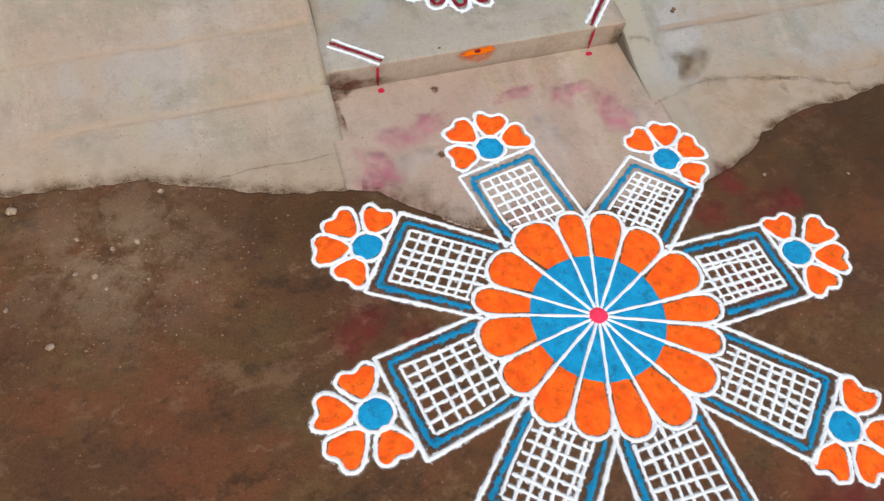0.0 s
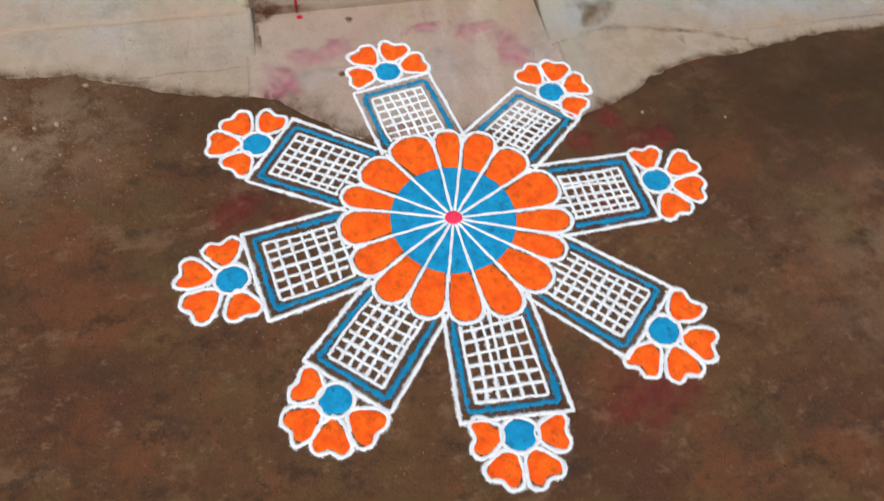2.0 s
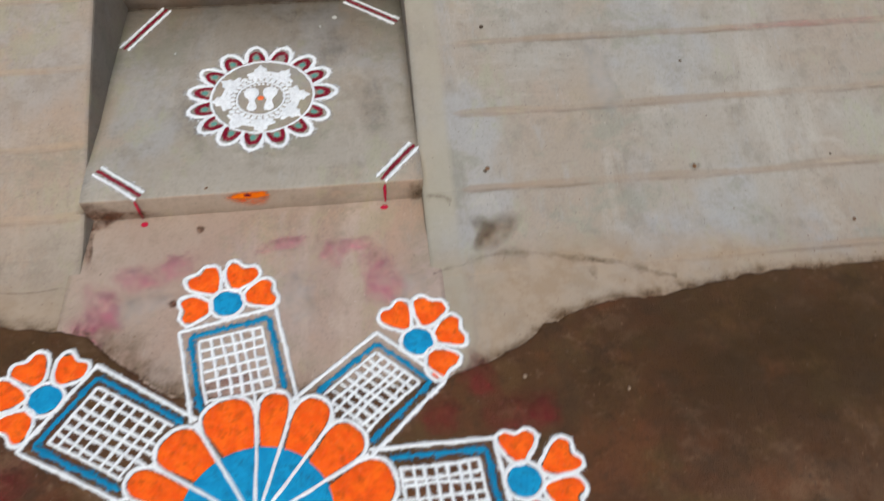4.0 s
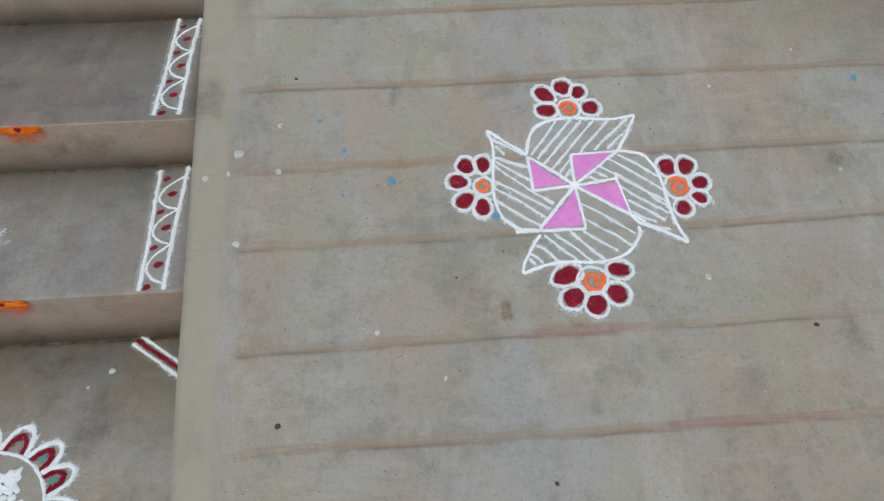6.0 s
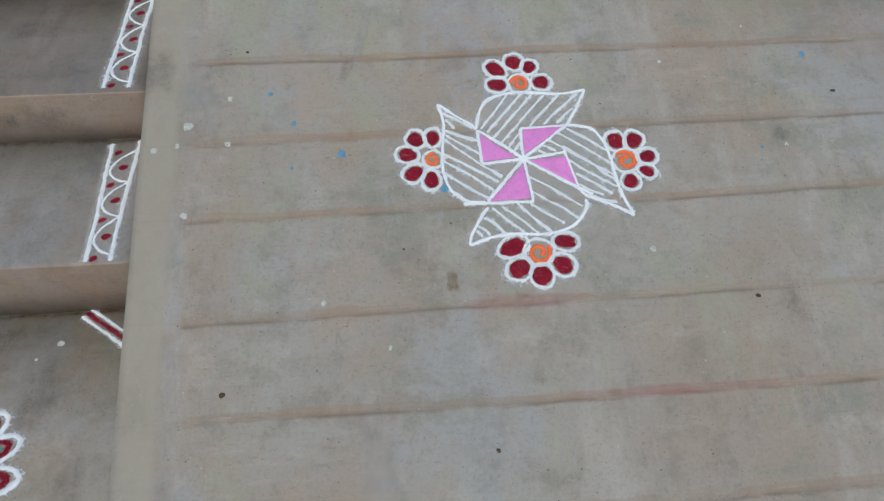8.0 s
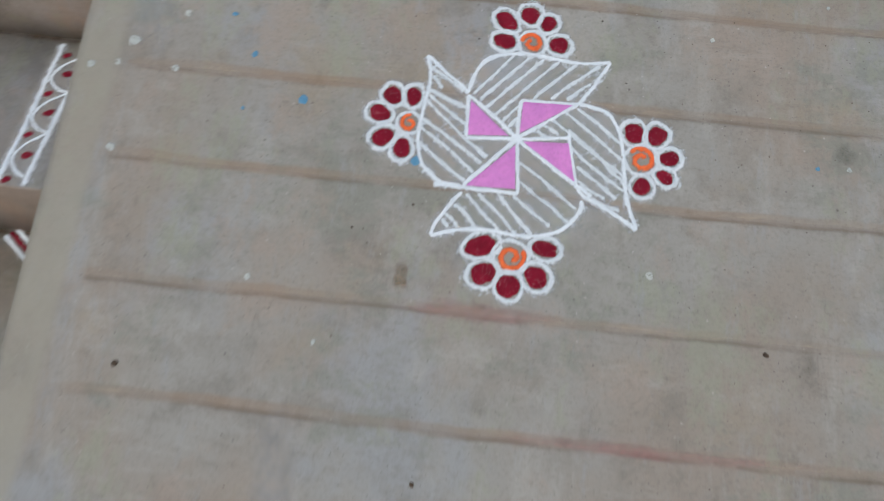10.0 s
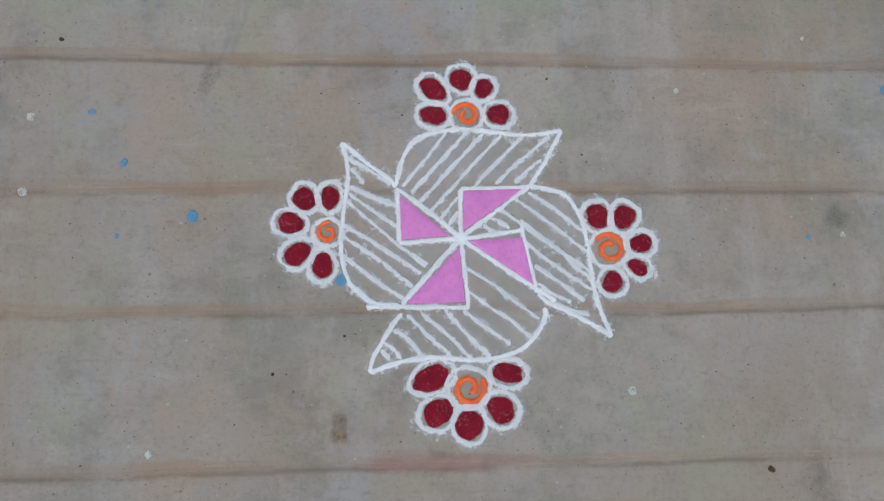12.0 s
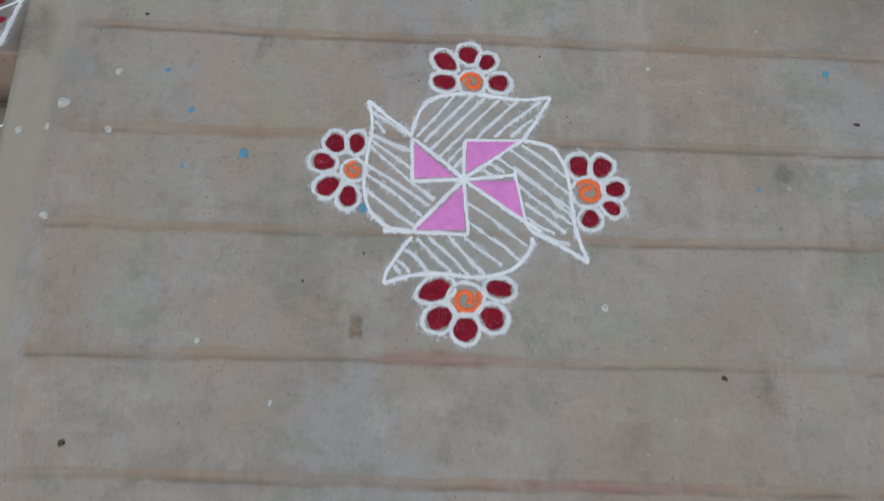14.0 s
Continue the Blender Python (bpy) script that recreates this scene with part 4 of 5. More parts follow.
# the free ends of the lines that leave the hub, and the lines that close the triangles
ARMS = [(-0.116, 0.096), (-0.002, 0.095), (0.122, 0.098), (0.109, 0.020), (0.163, -0.111), (0.009, -0.120), (-0.108, -0.115), (-0.113, -0.003)]
CLOSERS = [((-0.116, 0.096), (-0.114, 0.045), (-0.113, -0.003)), ((-0.002, 0.095), (0.060, 0.097), (0.122, 0.098)),
           ((0.107, 0.030), (0.116, -0.030), (0.131, -0.096)), ((-0.170, -0.115), (-0.108, -0.117), (-0.050, -0.119), (0.010, -0.120))]

for outer, back, hatching in BLADES:
    blade = lay("blade", ribbon(uv(outer), 0.0080, on_ramp, fuzz=1.5), WHITE, wheel, "white hatched pinwheel blade")
    lay("blade_edge", ribbon(uv(back), 0.0074, on_ramp, fuzz=1.5), WHITE, blade)
    for u0, v0, u1, v1 in hatching:
        bow = dice.uniform(-0.003, 0.003)
        du, dv = 0.05 * (u1 - u0), 0.05 * (v1 - v0)
        run = [(u0 - du, v0 - dv), (0.5 * (u0 + u1) + bow, 0.5 * (v0 + v1) + bow), (u1 + du, v1 + dv)]
        lay("hatch_line", ribbon(uv(run), dice.uniform(0.0064, 0.0082), on_ramp, lift=0.0018, wobble=1.3, fuzz=1.5), WHITE_THIN, blade)
for k, tri in enumerate(TRIANGLES):
    dense = [np.array(tri[i]) + (np.array(tri[(i + 1) % 3]) - np.array(tri[i])) * f for i in range(3) for f in np.linspace(0, 1, 8, endpoint=False)]
    lay("triangle", fill(uv(dense), on_ramp, 0.0022, soft=0.94), VIOLET, wheel, "violet powder triangle")
for u, v in ARMS:
    mid = (0.5 * (u + HUB_AT[0]) + dice.uniform(-0.002, 0.002), 0.5 * (v + HUB_AT[1]) + dice.uniform(-0.002, 0.002))
    lay("arm_line", ribbon(uv([HUB_AT, mid, (u, v)]), 0.0080, on_ramp, lift=0.003, fuzz=0.5), WHITE, wheel, "white powder line")
for line in CLOSERS:
    lay("closing_line", ribbon(uv(line), 0.0076, on_ramp, lift=0.003, fuzz=0.5), WHITE, wheel, "white powder line")
lay("haze", fill(uv(oval((0.01, -0.01), 0.235, 0.205, 2.2, 40, 0.15)), on_ramp, 0.0003, soft=0.8), WHITE_HAZE, wheel, "thin white powder dusting")
lay("hub", fill(uv(oval(HUB_AT, 0.013, 0.012, 0, 14)), on_ramp, 0.003), WHITE, wheel)
# eye and five petals of each corner flower
BLOSSOMS = [((0.011, 0.235), (-0.050, 0.235), (-0.049, 0.284), (0.003, 0.305), (0.044, 0.287), (0.071, 0.237)),
            ((0.264, -0.016), (0.246, 0.043), (0.294, 0.042), (0.323, -0.007), (0.314, -0.049), (0.267, -0.076)),
            ((0.006, -0.258), (-0.058, -0.240), (-0.046, -0.298), (0.006, -0.319), (0.060, -0.295), (0.074, -0.234)),
            ((-0.237, 0.015), (-0.235, 0.078), (-0.280, 0.076), (-0.303, 0.032), (-0.289, -0.022), (-0.246, -0.044))]
# length and width of the petals
SIZES = [((0.026, 0.018), (0.028, 0.019), (0.021, 0.021), (0.020, 0.016), (0.022, 0.020)), ((0.024, 0.021), (0.024, 0.020), (0.022, 0.017), (0.020, 0.014), (0.020, 0.019)),
         ((0.034, 0.022), (0.028, 0.022), (0.025, 0.024), (0.027, 0.022), (0.027, 0.018)), ((0.022, 0.016), (0.022, 0.019), (0.025, 0.018), (0.025, 0.019), (0.024, 0.018))]
CURLS = [(0.0245, 3.1, -1, 7.6), (0.0285, 2.6, -1, 8.4), (0.0290, 0.6, -1, 8.2), (0.0190, 1.4, 1, 7.4)]
for k, (eye, *petals) in enumerate(BLOSSOMS):
    wide, begin, way, sweep = CURLS[k]
    rim = lay("flower", ribbon(uv(oval(eye, wide + 0.007, wide + 0.006, 0, 30)), 0.0090, on_ramp, True), WHITE_THIN, wheel, "maroon-petalled powder flower with salmon spiral")
    for j, (at, (long, broad)) in enumerate(zip(petals, SIZES[k])):
        turn = {(2, 0): 0.42, (2, 4): -0.2, (0, 0): -0.1}.get((k, j), math.atan2(at[1] - eye[1], at[0] - eye[0]))
        lay("petal", fill(uv(oval(at, long, broad, turn, 22, 0.12, 0, 0.12)), on_ramp, 0.002), MAROON, rim, "maroon powder petal")
        lay("petal_rim", ribbon(uv(oval(at, long + 0.0066, broad + 0.0068, turn, 26, 0.08, 0, 0.10)), 0.0088, on_ramp, True, fuzz=1.0), WHITE_THIN, rim)
    curl = [(eye[0] + wide * (1 - 0.74 * f) * math.cos(begin + way * sweep * f), eye[1] + wide * (1 - 0.74 * f) * math.sin(begin + way * sweep * f)) for f in np.linspace(0, 1, 22)]
    lay("curl", ribbon(uv(curl), 0.0080 if k < 3 else 0.0064, on_ramp, step=0.002, wobble=0.4, lift=0.0052), SALMON, rim, "salmon powder spiral")


# ---- stains, marks and loose bits ----
def smear(name, at, a, b, angle, surface, material, label, category="stain", group=""):
    ob = thing(name, (*at, float(surface(np.array([at[0]]), np.array([at[1]]))[0])), label, category, group)
    v, f, c = fill(oval(at, a, b, angle, 30, 0.35), surface, 0.0004, soft=0.55)
    lay("film", (v, f, c), material, ob)
    return ob


for at, a, b, turn in (((-0.40, -0.29), 0.05, 0.10, 0.4), ((-0.32, -0.21), 0.05, 0.08, 1.0), ((-0.22, -0.17), 0.06, 0.05, 0.2), ((0.07, -0.13), 0.08, 0.030, 0.3), ((0.21, -0.17), 0.05, 0.05, 0.8),
                       ((0.33, -0.26), 0.06, 0.11, 0.3), ((-0.43, -0.36), 0.06, 0.07, 0.3), ((0.28, -0.15), 0.05, 0.03, 0.0)):
    smear("pink_smear", at, a, b, turn, pad_z, PINK_DUST, "faint pink powder rubbed into the cement pad", group="pink smears")
for at, a, b, turn in (((-0.58, -0.766), 0.10, 0.07, 0.5), ((0.64, -0.70), 0.10, 0.06, 0.2), ((0.45, -0.678), 0.06, 0.06, 0.9), ((0.465, -0.923), 0.06, 0.05, 0.1), ((0.56, -0.59), 0.08, 0.05, 2.0), ((-0.44, -0.82), 0.05, 0.04, 0.2), ((0.711, -0.691), 0.06, 0.05, 0), ((0.40, -1.45), 0.16, 0.12, 0.5), ((-0.05, -0.55), 0.10, 0.05, 0.3)):
    smear("red_smear", at, a, b, turn, ground_z, RED_DUST, "dull red powder trodden into damp mud", group="red smears")
for at, a, b in (((0.42, -0.30), 0.05, 0.05), ((0.40, -0.37), 0.04, 0.07), ((0.10, -0.30), 0.06, 0.10), ((-0.30, -0.30), 0.10, 0.05)):
    smear("white_smear", at, a, b, 0.4, pad_z, WHITE_DUST, "pale dusting of white powder on cement", group="white smears")
for at, a, b, turn in (((0.922, -0.310), 0.017, 0.021, 0.2), ((1.291, -0.001), 0.020, 0.016, 0.1), ((0.945, -0.268), 0.080, 0.013, -0.3)):
    smear("brown_smear", at, a, b, turn, on_ramp, BROWN_DUST, "brown damp stain on the cement slope", group="brown smears")
smear("rust_smear", (1.243, 0.712), 0.016, 0.030, 0.15, on_ramp, RUST, "rusty orange-brown drip dried on the cement slope")
soak = thing("brown_smear", (0.64, -0.15, 0.0), "brown wedge of damp soaked into the cement's foot", "stain")
for wedge, film, lift in ((((0.592, -0.104), (0.632, -0.094), (0.664, -0.118), (0.692, -0.142), (0.655, -0.175), (0.622, -0.212), (0.598, -0.200), (0.606, -0.150)), BROWN_SOAK, 0.0018),
                          (((0.590, -0.200), (0.640, -0.120), (0.700, -0.090), (0.752, -0.110), (0.735, -0.155), (0.690, -0.190), (0.640, -0.220)), OCHRE_WASH, 0.0012)):
    lay("film", fill(smooth_line(wedge, 0.012, True), on_ramp, lift, soft=0.55), film, soak)
for at, a, b, turn in (((2.15, 1.060), 0.028, 0.026, 0), ((2.08, 0.60), 0.026, 0.040, 0.3), ((1.003, 1.302), 0.018, 0.055, -0.3), ((0.50, 1.33), 0.06, 0.08, 0.2)):
    smear("grey_smear", at, a, b, turn, on_ramp, GREY_DUST, "grey scuff on the cement slope", group="grey smears")
for at, a, b, turn in (((1.045, 1.40), 0.016, 0.11, -0.25), ((0.62, 1.25), 0.05, 0.12, 0.1), ((1.05, 0.30), 0.05, 0.14, 0.1)):
    smear("white_smear", at, a, b, turn, on_ramp, WHITE_FAINT, "faint chalky dusting on the cement slope", group="slope dustings")
smear("pink_smear", (1.41, 0.660), 0.16, 0.022, 0.0, on_ramp, PINK_FAINT, "faint pink powder caught in a cement joint")
smear("pink_smear", (1.75, 0.437), 0.30, 0.014, 0.0, on_ramp, PINK_FAINT, "faint pink powder caught in a cement joint")
for at, a, b, turn in (((-0.20, 0.30), 0.06, 0.16, 0.1), ((0.22, 0.60), 0.05, 0.14, 0.0), ((0.12, 0.76), 0.12, 0.05, 0.1), ((0.35, 0.30), 0.05, 0.14, 0.0)):
    smear("grey_smear", at, a, b, turn, on1, GREY_DUST, "grey worn streak on a cement tread", group="tread smears")
for at, a, b, turn in (((0.12, 1.58), 0.12, 0.06, 0.1), ((-0.12, 1.45), 0.12, 0.05, 0.2)):
    smear("grey_smear", at, a, b, turn, on3, GREY_DUST, "grey worn streak on a cement tread", group="tread smears")
scribble = thing("chalk_scribble", (-0.12, 0.97, T2), "half-rubbed white powder scribble on a cement tread", "floor drawing")
for run, width in ((((-0.232, 0.903), (-0.216, 0.951), (-0.205, 1.020)), 0.012), (((-0.191, 0.922), (-0.174, 0.971), (-0.131, 1.008)), 0.013), (((-0.178, 0.932), (-0.160, 0.940), (-0.140, 0.950)), 0.012),
                   (((-0.190, 0.985), (-0.160, 1.032), (-0.111, 1.064)), 0.013), (((-0.150, 1.020), (-0.130, 1.040), (-0.110, 1.045)), 0.010), (((-0.062, 1.006), (-0.040, 1.020), (-0.030, 1.060)), 0.013),
                   (((-0.195, 0.845), (-0.165, 0.855), (-0.140, 0.872)), 0.014), (((-0.185, 0.836), (-0.165, 0.840)), 0.010), (((-0.095, 0.891), (-0.083, 0.915)), 0.010), (((-0.178, 1.069), (-0.140, 1.085), (-0.070, 1.080)), 0.006)):
    lay("stroke", ribbon(run, width, on2, lift=0.0008, wobble=4.0, fuzz=1.5), WHITE_RUBBED, scribble)
    for j in range(3):
        x, y = run[0][0] + dice.uniform(-0.01, 0.05), run[0][1] + dice.uniform(-0.02, 0.03)
        n, a = dice.uniform(0.006, 0.018), dice.uniform(0.4, 1.3)
        lay("fleck", ribbon([(x - n * math.cos(a), y - n * math.sin(a)), (x, y + 0.003), (x + n * math.cos(a), y + n * math.sin(a))], 0.007, on2, lift=0.0006, wobble=4.0, fuzz=1.0), WHITE_RUBBED, scribble)
smear("white_smear", (-0.13, 0.97), 0.12, 0.10, 0.7, on2, WHITE_DUST, "pale dusting of white powder on cement")


def apron_z(x, y):
    x = np.asarray(x, float)
    return np.where(x < X_LEFT, ramp_left_z(x, y), np.where(x > X_RIGHT, ramp_z(x, y), pad_z(x, y)))


wash = thing("mud_film", (0.0, -0.45, 0.0), "thin film of mud washed over the cement's lower edge", "stain")
for a, b, w in ((-1.9, -0.49, 0.040), (-0.47, -0.10, 0.07), (0.0, 0.46, 0.06), (0.49, 2.6, 0.028)):
    xs = np.linspace(a, b, int((b - a) / 0.03) + 3)
    lay("film", ribbon([(x, float(edge_y(np.array([x]))[0]) - 0.016) for x in xs], w, apron_z, step=0.012, lift=0.0004, wobble=2.0), MUD_DUST, wash)
for at, a, b in (((-0.455, -0.02), 0.040, 0.022), ((-0.472, -0.10), 0.012, 0.08), ((-0.17, -0.06), 0.016, 0.014), ((-0.22, -0.30), 0.016, 0.012)):
    smear("brown_smear", at, a, b, 0.0, pad_z, RED_MUD, "brown mud dried on the worn cement pad", group="pad grime")
# thin dark line in the mud film's colour along each riser's foot
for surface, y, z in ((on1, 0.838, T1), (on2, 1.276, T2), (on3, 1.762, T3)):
    darkening = thing("riser_foot_line", (0.0, y, z), "dark brown line where tread meets riser", "stain", "grime lines")
    lay("film", ribbon([(x, y) for x in np.linspace(X_LEFT + 0.01, X_RIGHT - 0.01, 20)], 0.011, surface, lift=0.0003, wobble=2.5), MUD_DUST, darkening)


def on_riser(name, x, z, a, b, y, material, parent, label="", lean=0.0):
    """A patch on the upright face of a step."""
    v, f, c = fill(oval((x, z), a, b, lean, 26, 0.25), flat(0.0), 0.0006, soft=0.6)
    w = np.c_[v[:, 0], y - 0.0025 - v[:, 2], v[:, 1]]
    return attach(name, mesh_from(name, (w - np.array(parent.location)).tolist(), f, material, cover=c), parent, label)


for x, (y0, back, z1) in zip((-0.020, 0.035, 0.010), TREADS):
    face = y0 - back - 0.003
    mark = thing("turmeric_mark", (x, face, z1 - 0.015), "orange turmeric smear with a red dot on a riser's edge", "ritual mark", "turmeric marks")
    on_riser("smear", x, z1 - 0.026, 0.066, 0.036, face, ORANGE_DUST, mark)
    on_riser("smear", x + 0.022, z1 - 0.011, 0.034, 0.010, face - 0.0005, TURMERIC, mark, lean=0.2)
    on_riser("smear", x - 0.004, z1 - 0.014, 0.062, 0.014, face - 0.001, TURMERIC, mark)
    on_riser("dot", x - 0.005, z1 - 0.010, 0.011, 0.008, face - 0.002, MAROON, mark, "red powder dot")
for x, px in ((-0.335, -0.329), (0.362, 0.357)):
    drip = thing("red_drip", (x, -0.008, 0.05), "crimson powder run down a low riser to the pad", "ritual mark", "red drips")
    on_riser("run", x, 0.045, 0.0052, 0.048, -0.004, CRIMSON, drip)
    lay("spot", fill(oval((px, -0.026), 0.012, 0.009, 0, 18, 0.2), pad_z, 0.0008), CRIMSON, drip, "crimson powder spot")

corner = thing("mud_splash", (-0.45, -0.004, 0.04), "dark mud splashed up the end of a low riser", "stain")
on_riser("film", -0.445, 0.042, 0.060, 0.050, -0.004, RED_MUD, corner)
on_riser("film", -0.38, 0.022, 0.09, 0.024, -0.0045, RED_MUD, corner)
on_riser("film", 0.45, 0.040, 0.025, 0.045, -0.004, MUD_DUST, corner)
damp = thing("damp_stain", (0.12, 1.27, 0.40), "dark bluish damp patch on a cement riser", "stain")
for x, z, a, b in ((0.16, 0.405, 0.11, 0.050), (0.02, 0.385, 0.09, 0.045), (-0.16, 0.41, 0.10, 0.040)):
    on_riser("film", x, z, a, b, TREADS[2][0] - TREADS[2][1] - 0.004, GREY_DUST, damp)
hair = thing("crack", (-0.65, -0.215, 0.0), "fine hairline crack across the pale cement apron", "crack")
lay("fissure", ribbon([(-0.847, -0.232), (-0.72, -0.222), (-0.60, -0.228), (-0.49, -0.220)], 0.0045, ramp_left_z, lift=0.0003, wobble=2.5), BROWN_DUST, hair)
crack = thing("crack", (0.8, -0.25, 0.0), "irregular dark crack where the cement slope meets its apron", "crack")
for run in (((0.475, -0.275), (0.552, -0.252), (0.64, -0.226), (0.73, -0.226), (0.833, -0.246), (0.891, -0.266), (0.994, -0.280), (1.08, -0.318), (1.15, -0.345)), ((0.480, -0.034), (0.515, -0.036), (0.552, -0.052))):
    lay("fissure", ribbon(run, 0.013, on_ramp, lift=0.0003, wobble=3.5), BROWN_DUST, crack)


def lump(name, at, size, surface, material, label, category, group, flatness=0.5, seed=0):
    """A small irregular stone or crumb resting on the surface."""
    rnd = random.Random(seed)
    bm = bmesh.new()
    bmesh.ops.create_icosphere(bm, subdivisions=2, radius=1.0)
    stretch = (rnd.uniform(0.75, 1.25), rnd.uniform(0.6, 1.0), flatness)
    for v in bm.verts:
        k = 1 + 0.28 * noise.noise(v.co * 1.3 + Vector((seed * 3.1, 0, 0)))
        v.co = Vector([v.co[i] * stretch[i] * k * size for i in range(3)])
    me = bpy.data.meshes.new(name)
    bm.to_mesh(me)
    bm.free()
    me.materials.append(material)
    me.shade_smooth()
    ob = new(name, me)
    z = float(surface(np.array([at[0]]), np.array([at[1]]))[0])
    ob.matrix_world = pose(at[0], at[1], z + size * flatness * 0.55, 0, 0, rnd.uniform(0, 360))
    return tagged(ob, label, category, group)


PEBBLES = [(-1.364, -0.213, 0.014), (-1.174, -0.461, 0.009), (-1.285, -0.625, 0.009), (-1.128, -0.389, 0.008), (-1.210, -0.341, 0.008), (-1.066, -0.384, 0.009), (-0.994, -0.239, 0.008),
           (-1.381, -0.501, 0.008), (-0.938, -0.540, 0.005), (-1.15, -0.50, 0.006), (-1.22, -0.44, 0.007), (-1.05, -0.50, 0.005), (0.675, -0.602, 0.006), (0.93, -0.66, 0.005)]
for k, (x, y, r) in enumerate(PEBBLES):
    lump("pebble", (x, y), r, ground_z, STONE, "small pale pebble on damp mud", "pebble", "pebbles", 0.6, k)
for k, (x, y, r) in enumerate([(0.703, 0.489, 0.010), (1.314, 0.333, 0.007), (2.332, 1.178, 0.008), (1.983, 0.635, 0.009), (0.736, 1.371, 0.006), (0.660, 0.029, 0.009), (1.717, 0.003, 0.006), (1.25, 0.86, 0.004), (1.13, 0.80, 0.0035), (1.62, 1.31, 0.004), (1.68, 1.17, 0.003), (1.35, 1.24, 0.003)]):
    lump("crumb", (x, y), r * 0.8, on_ramp, CRUMB, "dark dry crumb of earth on the cement slope", "debris", "crumbs", 0.45, 60 + k)


def splash(name, at, r, surface, material, label, group):
    ob = thing(name, (*at, float(surface(np.array([at[0]]), np.array([at[1]]))[0])), label, "splash", group)
    v, f, c = fill(oval(at, r, r * dice.uniform(0.75, 1.0), dice.random() * 3, 18, 0.28), surface, 0.0016)
    lay("drop", (v, f, c), material, ob)


for x, y, r in ((0.861, 1.152, 0.008), (0.983, 1.060, 0.0105), (0.857, 1.028, 0.004), (2.276, 1.295, 0.009), (2.093, 1.022, 0.005), (1.245, 0.952, 0.011), (0.80, 1.24, 0.006)):
    splash("blue_splash", (x, y), r, on_ramp, BLUE_PAINT, "dried blue paint drop on the cement slope", "blue splashes")
for x, y, r in ((0.696, 1.231, 0.010), (0.693, 1.102, 0.009), (1.866, 1.290, 0.006), (2.160, 1.026, 0.006), (1.747, 0.765, 0.009), (0.933, 0.680, 0.008), (0.591, 1.156, 0.014), (0.564, 1.103, 0.008), (0.508, 1.092, 0.011), (0.594, 0.914, 0.010), (1.086, 0.568, 0.006), (2.125, 1.394, 0.005)):
    splash("lime_splash", (x, y), r * 0.95, on_ramp, LIME, "dried whitish lime drop on the cement slope", "lime splashes")
for x, y, r in ((0.238, 0.745, 0.010), (0.19, 0.70, 0.005), (-0.28, 0.60, 0.005)):
    splash("lime_splash", (x, y), r, on1, LIME, "dried whitish lime drop on a cement tread", "tread splashes")


def grains(name, count, place, sizes, surface, material, label, seed):
    """Loose grains that nobody could count, as one mesh."""
    rnd = np.random.RandomState(seed)
    p = place(rnd, count)
    r = rnd.uniform(*sizes, size=len(p))
    z = surface(p[:, 0], p[:, 1])
    v, f = [], []
    for i in range(len(p)):
        a, k = rnd.uniform(0, 6.28), len(v)
        for j in range(3):
            v.append((p[i, 0] + r[i] * math.cos(a + 2.1 * j), p[i, 1] + r[i] * math.sin(a + 2.1 * j) * rnd.uniform(0.6, 1), z[i] - 0.0002))
        v.append((p[i, 0], p[i, 1], z[i] + r[i] * 0.8))
        f += [(k, k + 1, k + 3), (k + 1, k + 2, k + 3), (k + 2, k, k + 3)]
    me = mesh_from(name, v, f, material)
    return tagged(new(name, me), label, "grains", kind="stuff")


def near_mandala(rnd, n):
    a, r = rnd.uniform(0, 6.283, n), 0.70 * np.sqrt(rnd.uniform(0.02, 1.1, n))
    return np.c_[CENTRE[0] + r * np.cos(a), CENTRE[1] + r * np.sin(a)]


def near_wheel(rnd, n):
    return np.c_[WHEEL[0] + rnd.normal(0, 0.17, n), WHEEL[1] + rnd.normal(0, 0.16, n)]


def over_mud(rnd, n):
    p = np.c_[rnd.uniform(-2.0, 2.0, 3 * n), rnd.uniform(-2.4, -0.15, 3 * n)]
    return p[p[:, 1] < edge_y(p[:, 0], p[:, 1]) - 0.03][:n]


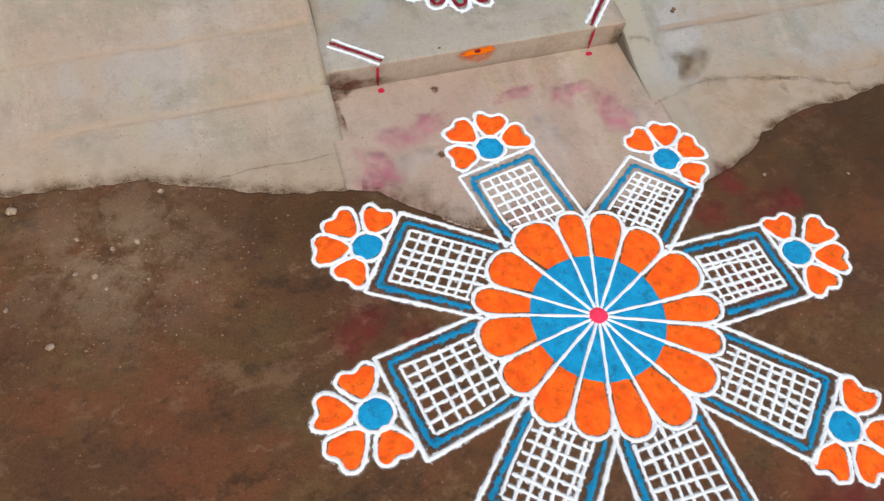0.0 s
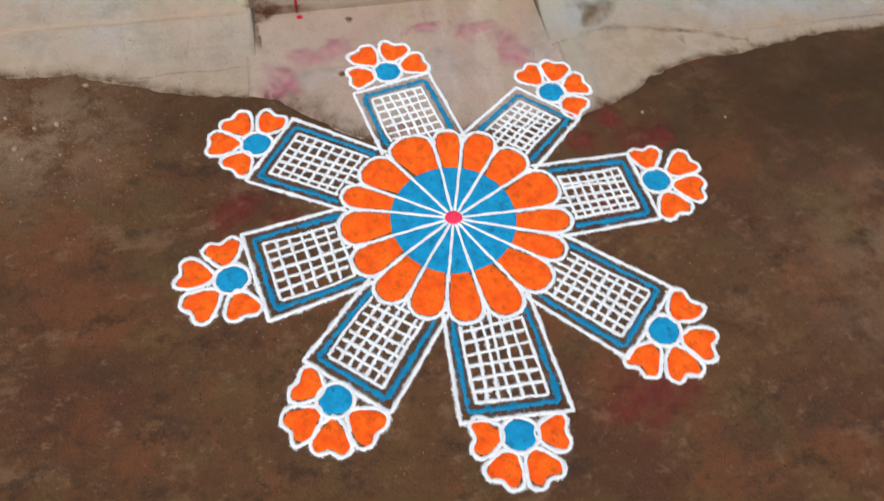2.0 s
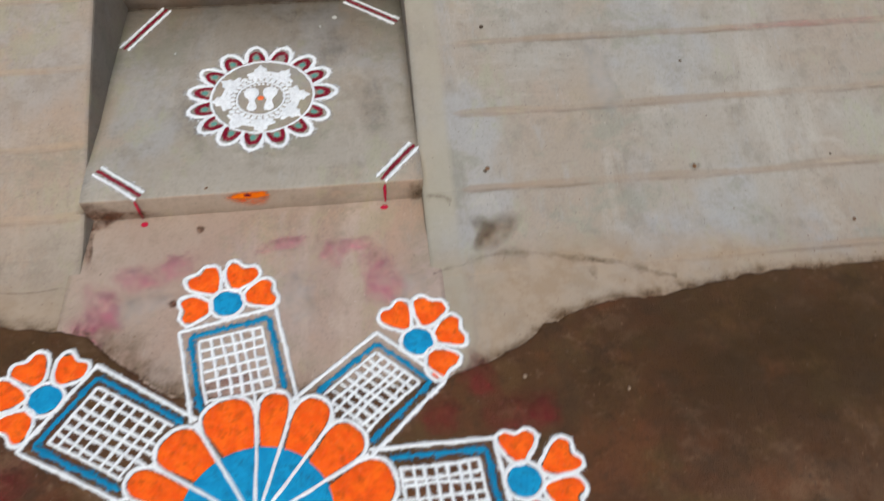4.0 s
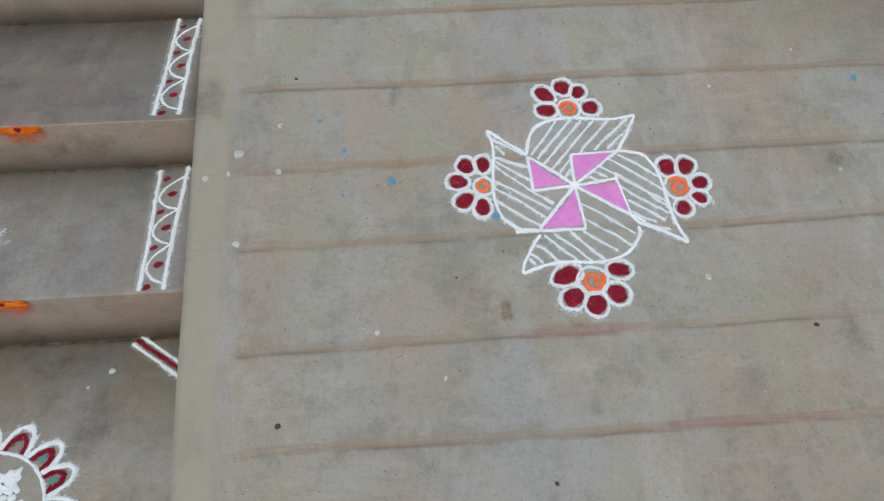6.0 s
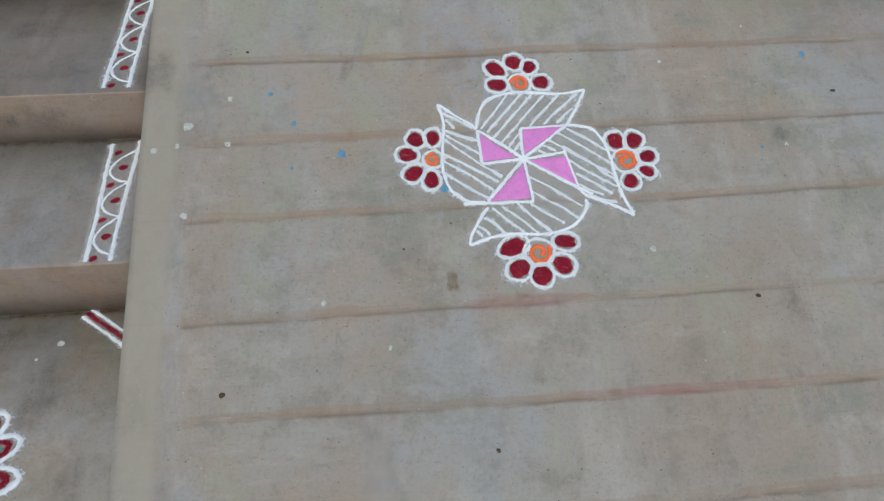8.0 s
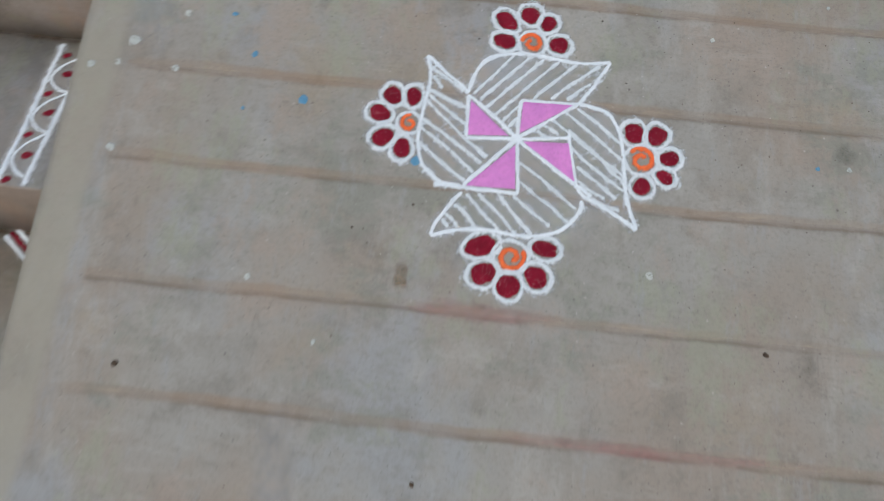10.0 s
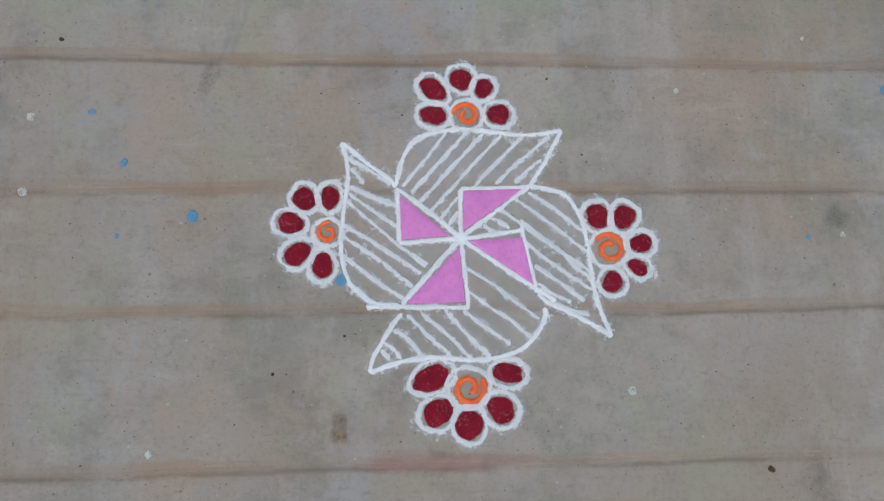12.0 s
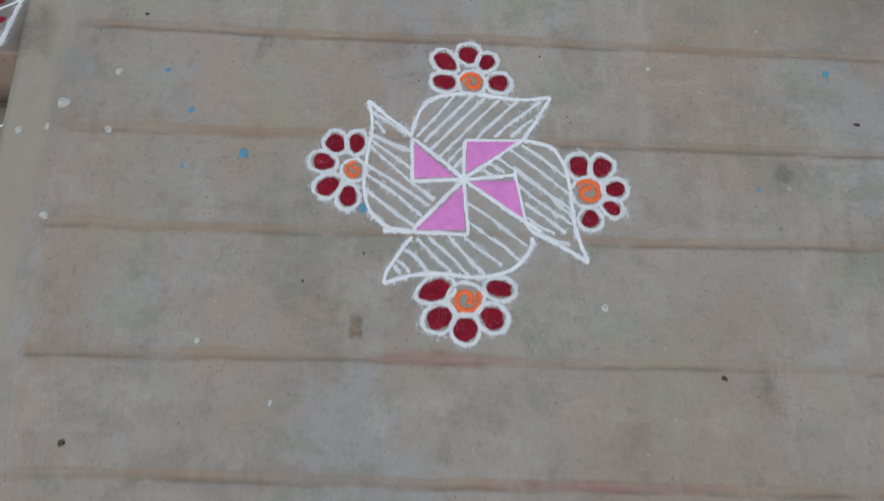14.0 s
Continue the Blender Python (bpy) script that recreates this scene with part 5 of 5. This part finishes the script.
def dry_corner(rnd, n):
    p = np.c_[rnd.normal(-1.12, 0.20, n), rnd.normal(-0.44, 0.16, n)]
    return p[p[:, 1] < edge_y(p[:, 0], p[:, 1]) - 0.02]


def over_slope(rnd, n):
    return np.c_[rnd.uniform(0.5, 2.8, n), rnd.uniform(-0.15, 1.9, n)]


def near_edge(rnd, n):
    p = np.c_[rnd.uniform(-1.9, 2.4, n), np.zeros(n)]
    p[:, 1] = edge_y(p[:, 0]) - 0.01 + rnd.exponential(0.075, n)
    return p[p[:, 1] < -0.03]


GRAIN_WHITE = plain("white_grain", (0.78, 0.78, 0.76), (0.70, 0.70, 0.68))
CLAY = plain("clay_grit", (0.15, 0.092, 0.055), (0.25, 0.165, 0.105))
grains("spilt_powder", 900, near_mandala, (0.0006, 0.0015), ground_z, GRAIN_WHITE, "loose white powder grains on the mud", 1)
grains("spilt_powder", 500, near_wheel, (0.0005, 0.0013), on_ramp, GRAIN_WHITE, "loose white powder grains on the cement", 2)
grains("grit", 1900, over_mud, (0.0008, 0.0028), ground_z, CLAY, "brown grit scattered over damp mud", 3)
grains("grit", 480, dry_corner, (0.0012, 0.0056), ground_z, plain("tan_grit", (0.24, 0.170, 0.108), (0.12, 0.08, 0.05), 0.9, 300), "pale grit on a dry patch of mud", 4)
grains("dark_grit", 1500, over_mud, (0.0010, 0.0042), ground_z, CRUMB, "dark clods and bits on the mud", 5)
grains("dark_grit", 340, over_slope, (0.0008, 0.0028), on_ramp, CRUMB, "dark specks on the cement slope", 6)
grains("mud_specks", 420, near_edge, (0.0010, 0.0034), apron_z, plain("mud_speck", (0.085, 0.050, 0.026), (0.14, 0.085, 0.045)), "brown mud specks flung onto the cement", 7)
SEED = plain("brown_husk", (0.20, 0.105, 0.050), (0.12, 0.065, 0.035))
for k, (x, y, r) in enumerate([(1.291, -0.001, 0.0085), (1.731, -0.204, 0.008), (0.668, 0.036, 0.008), (-0.139, 0.019, 0.0045)]):
    lump("husk", (x, y), r, on_ramp if x > 0 else on1, SEED, "small brown dry husk lying on cement", "debris", "husks", 0.4, 90 + k)
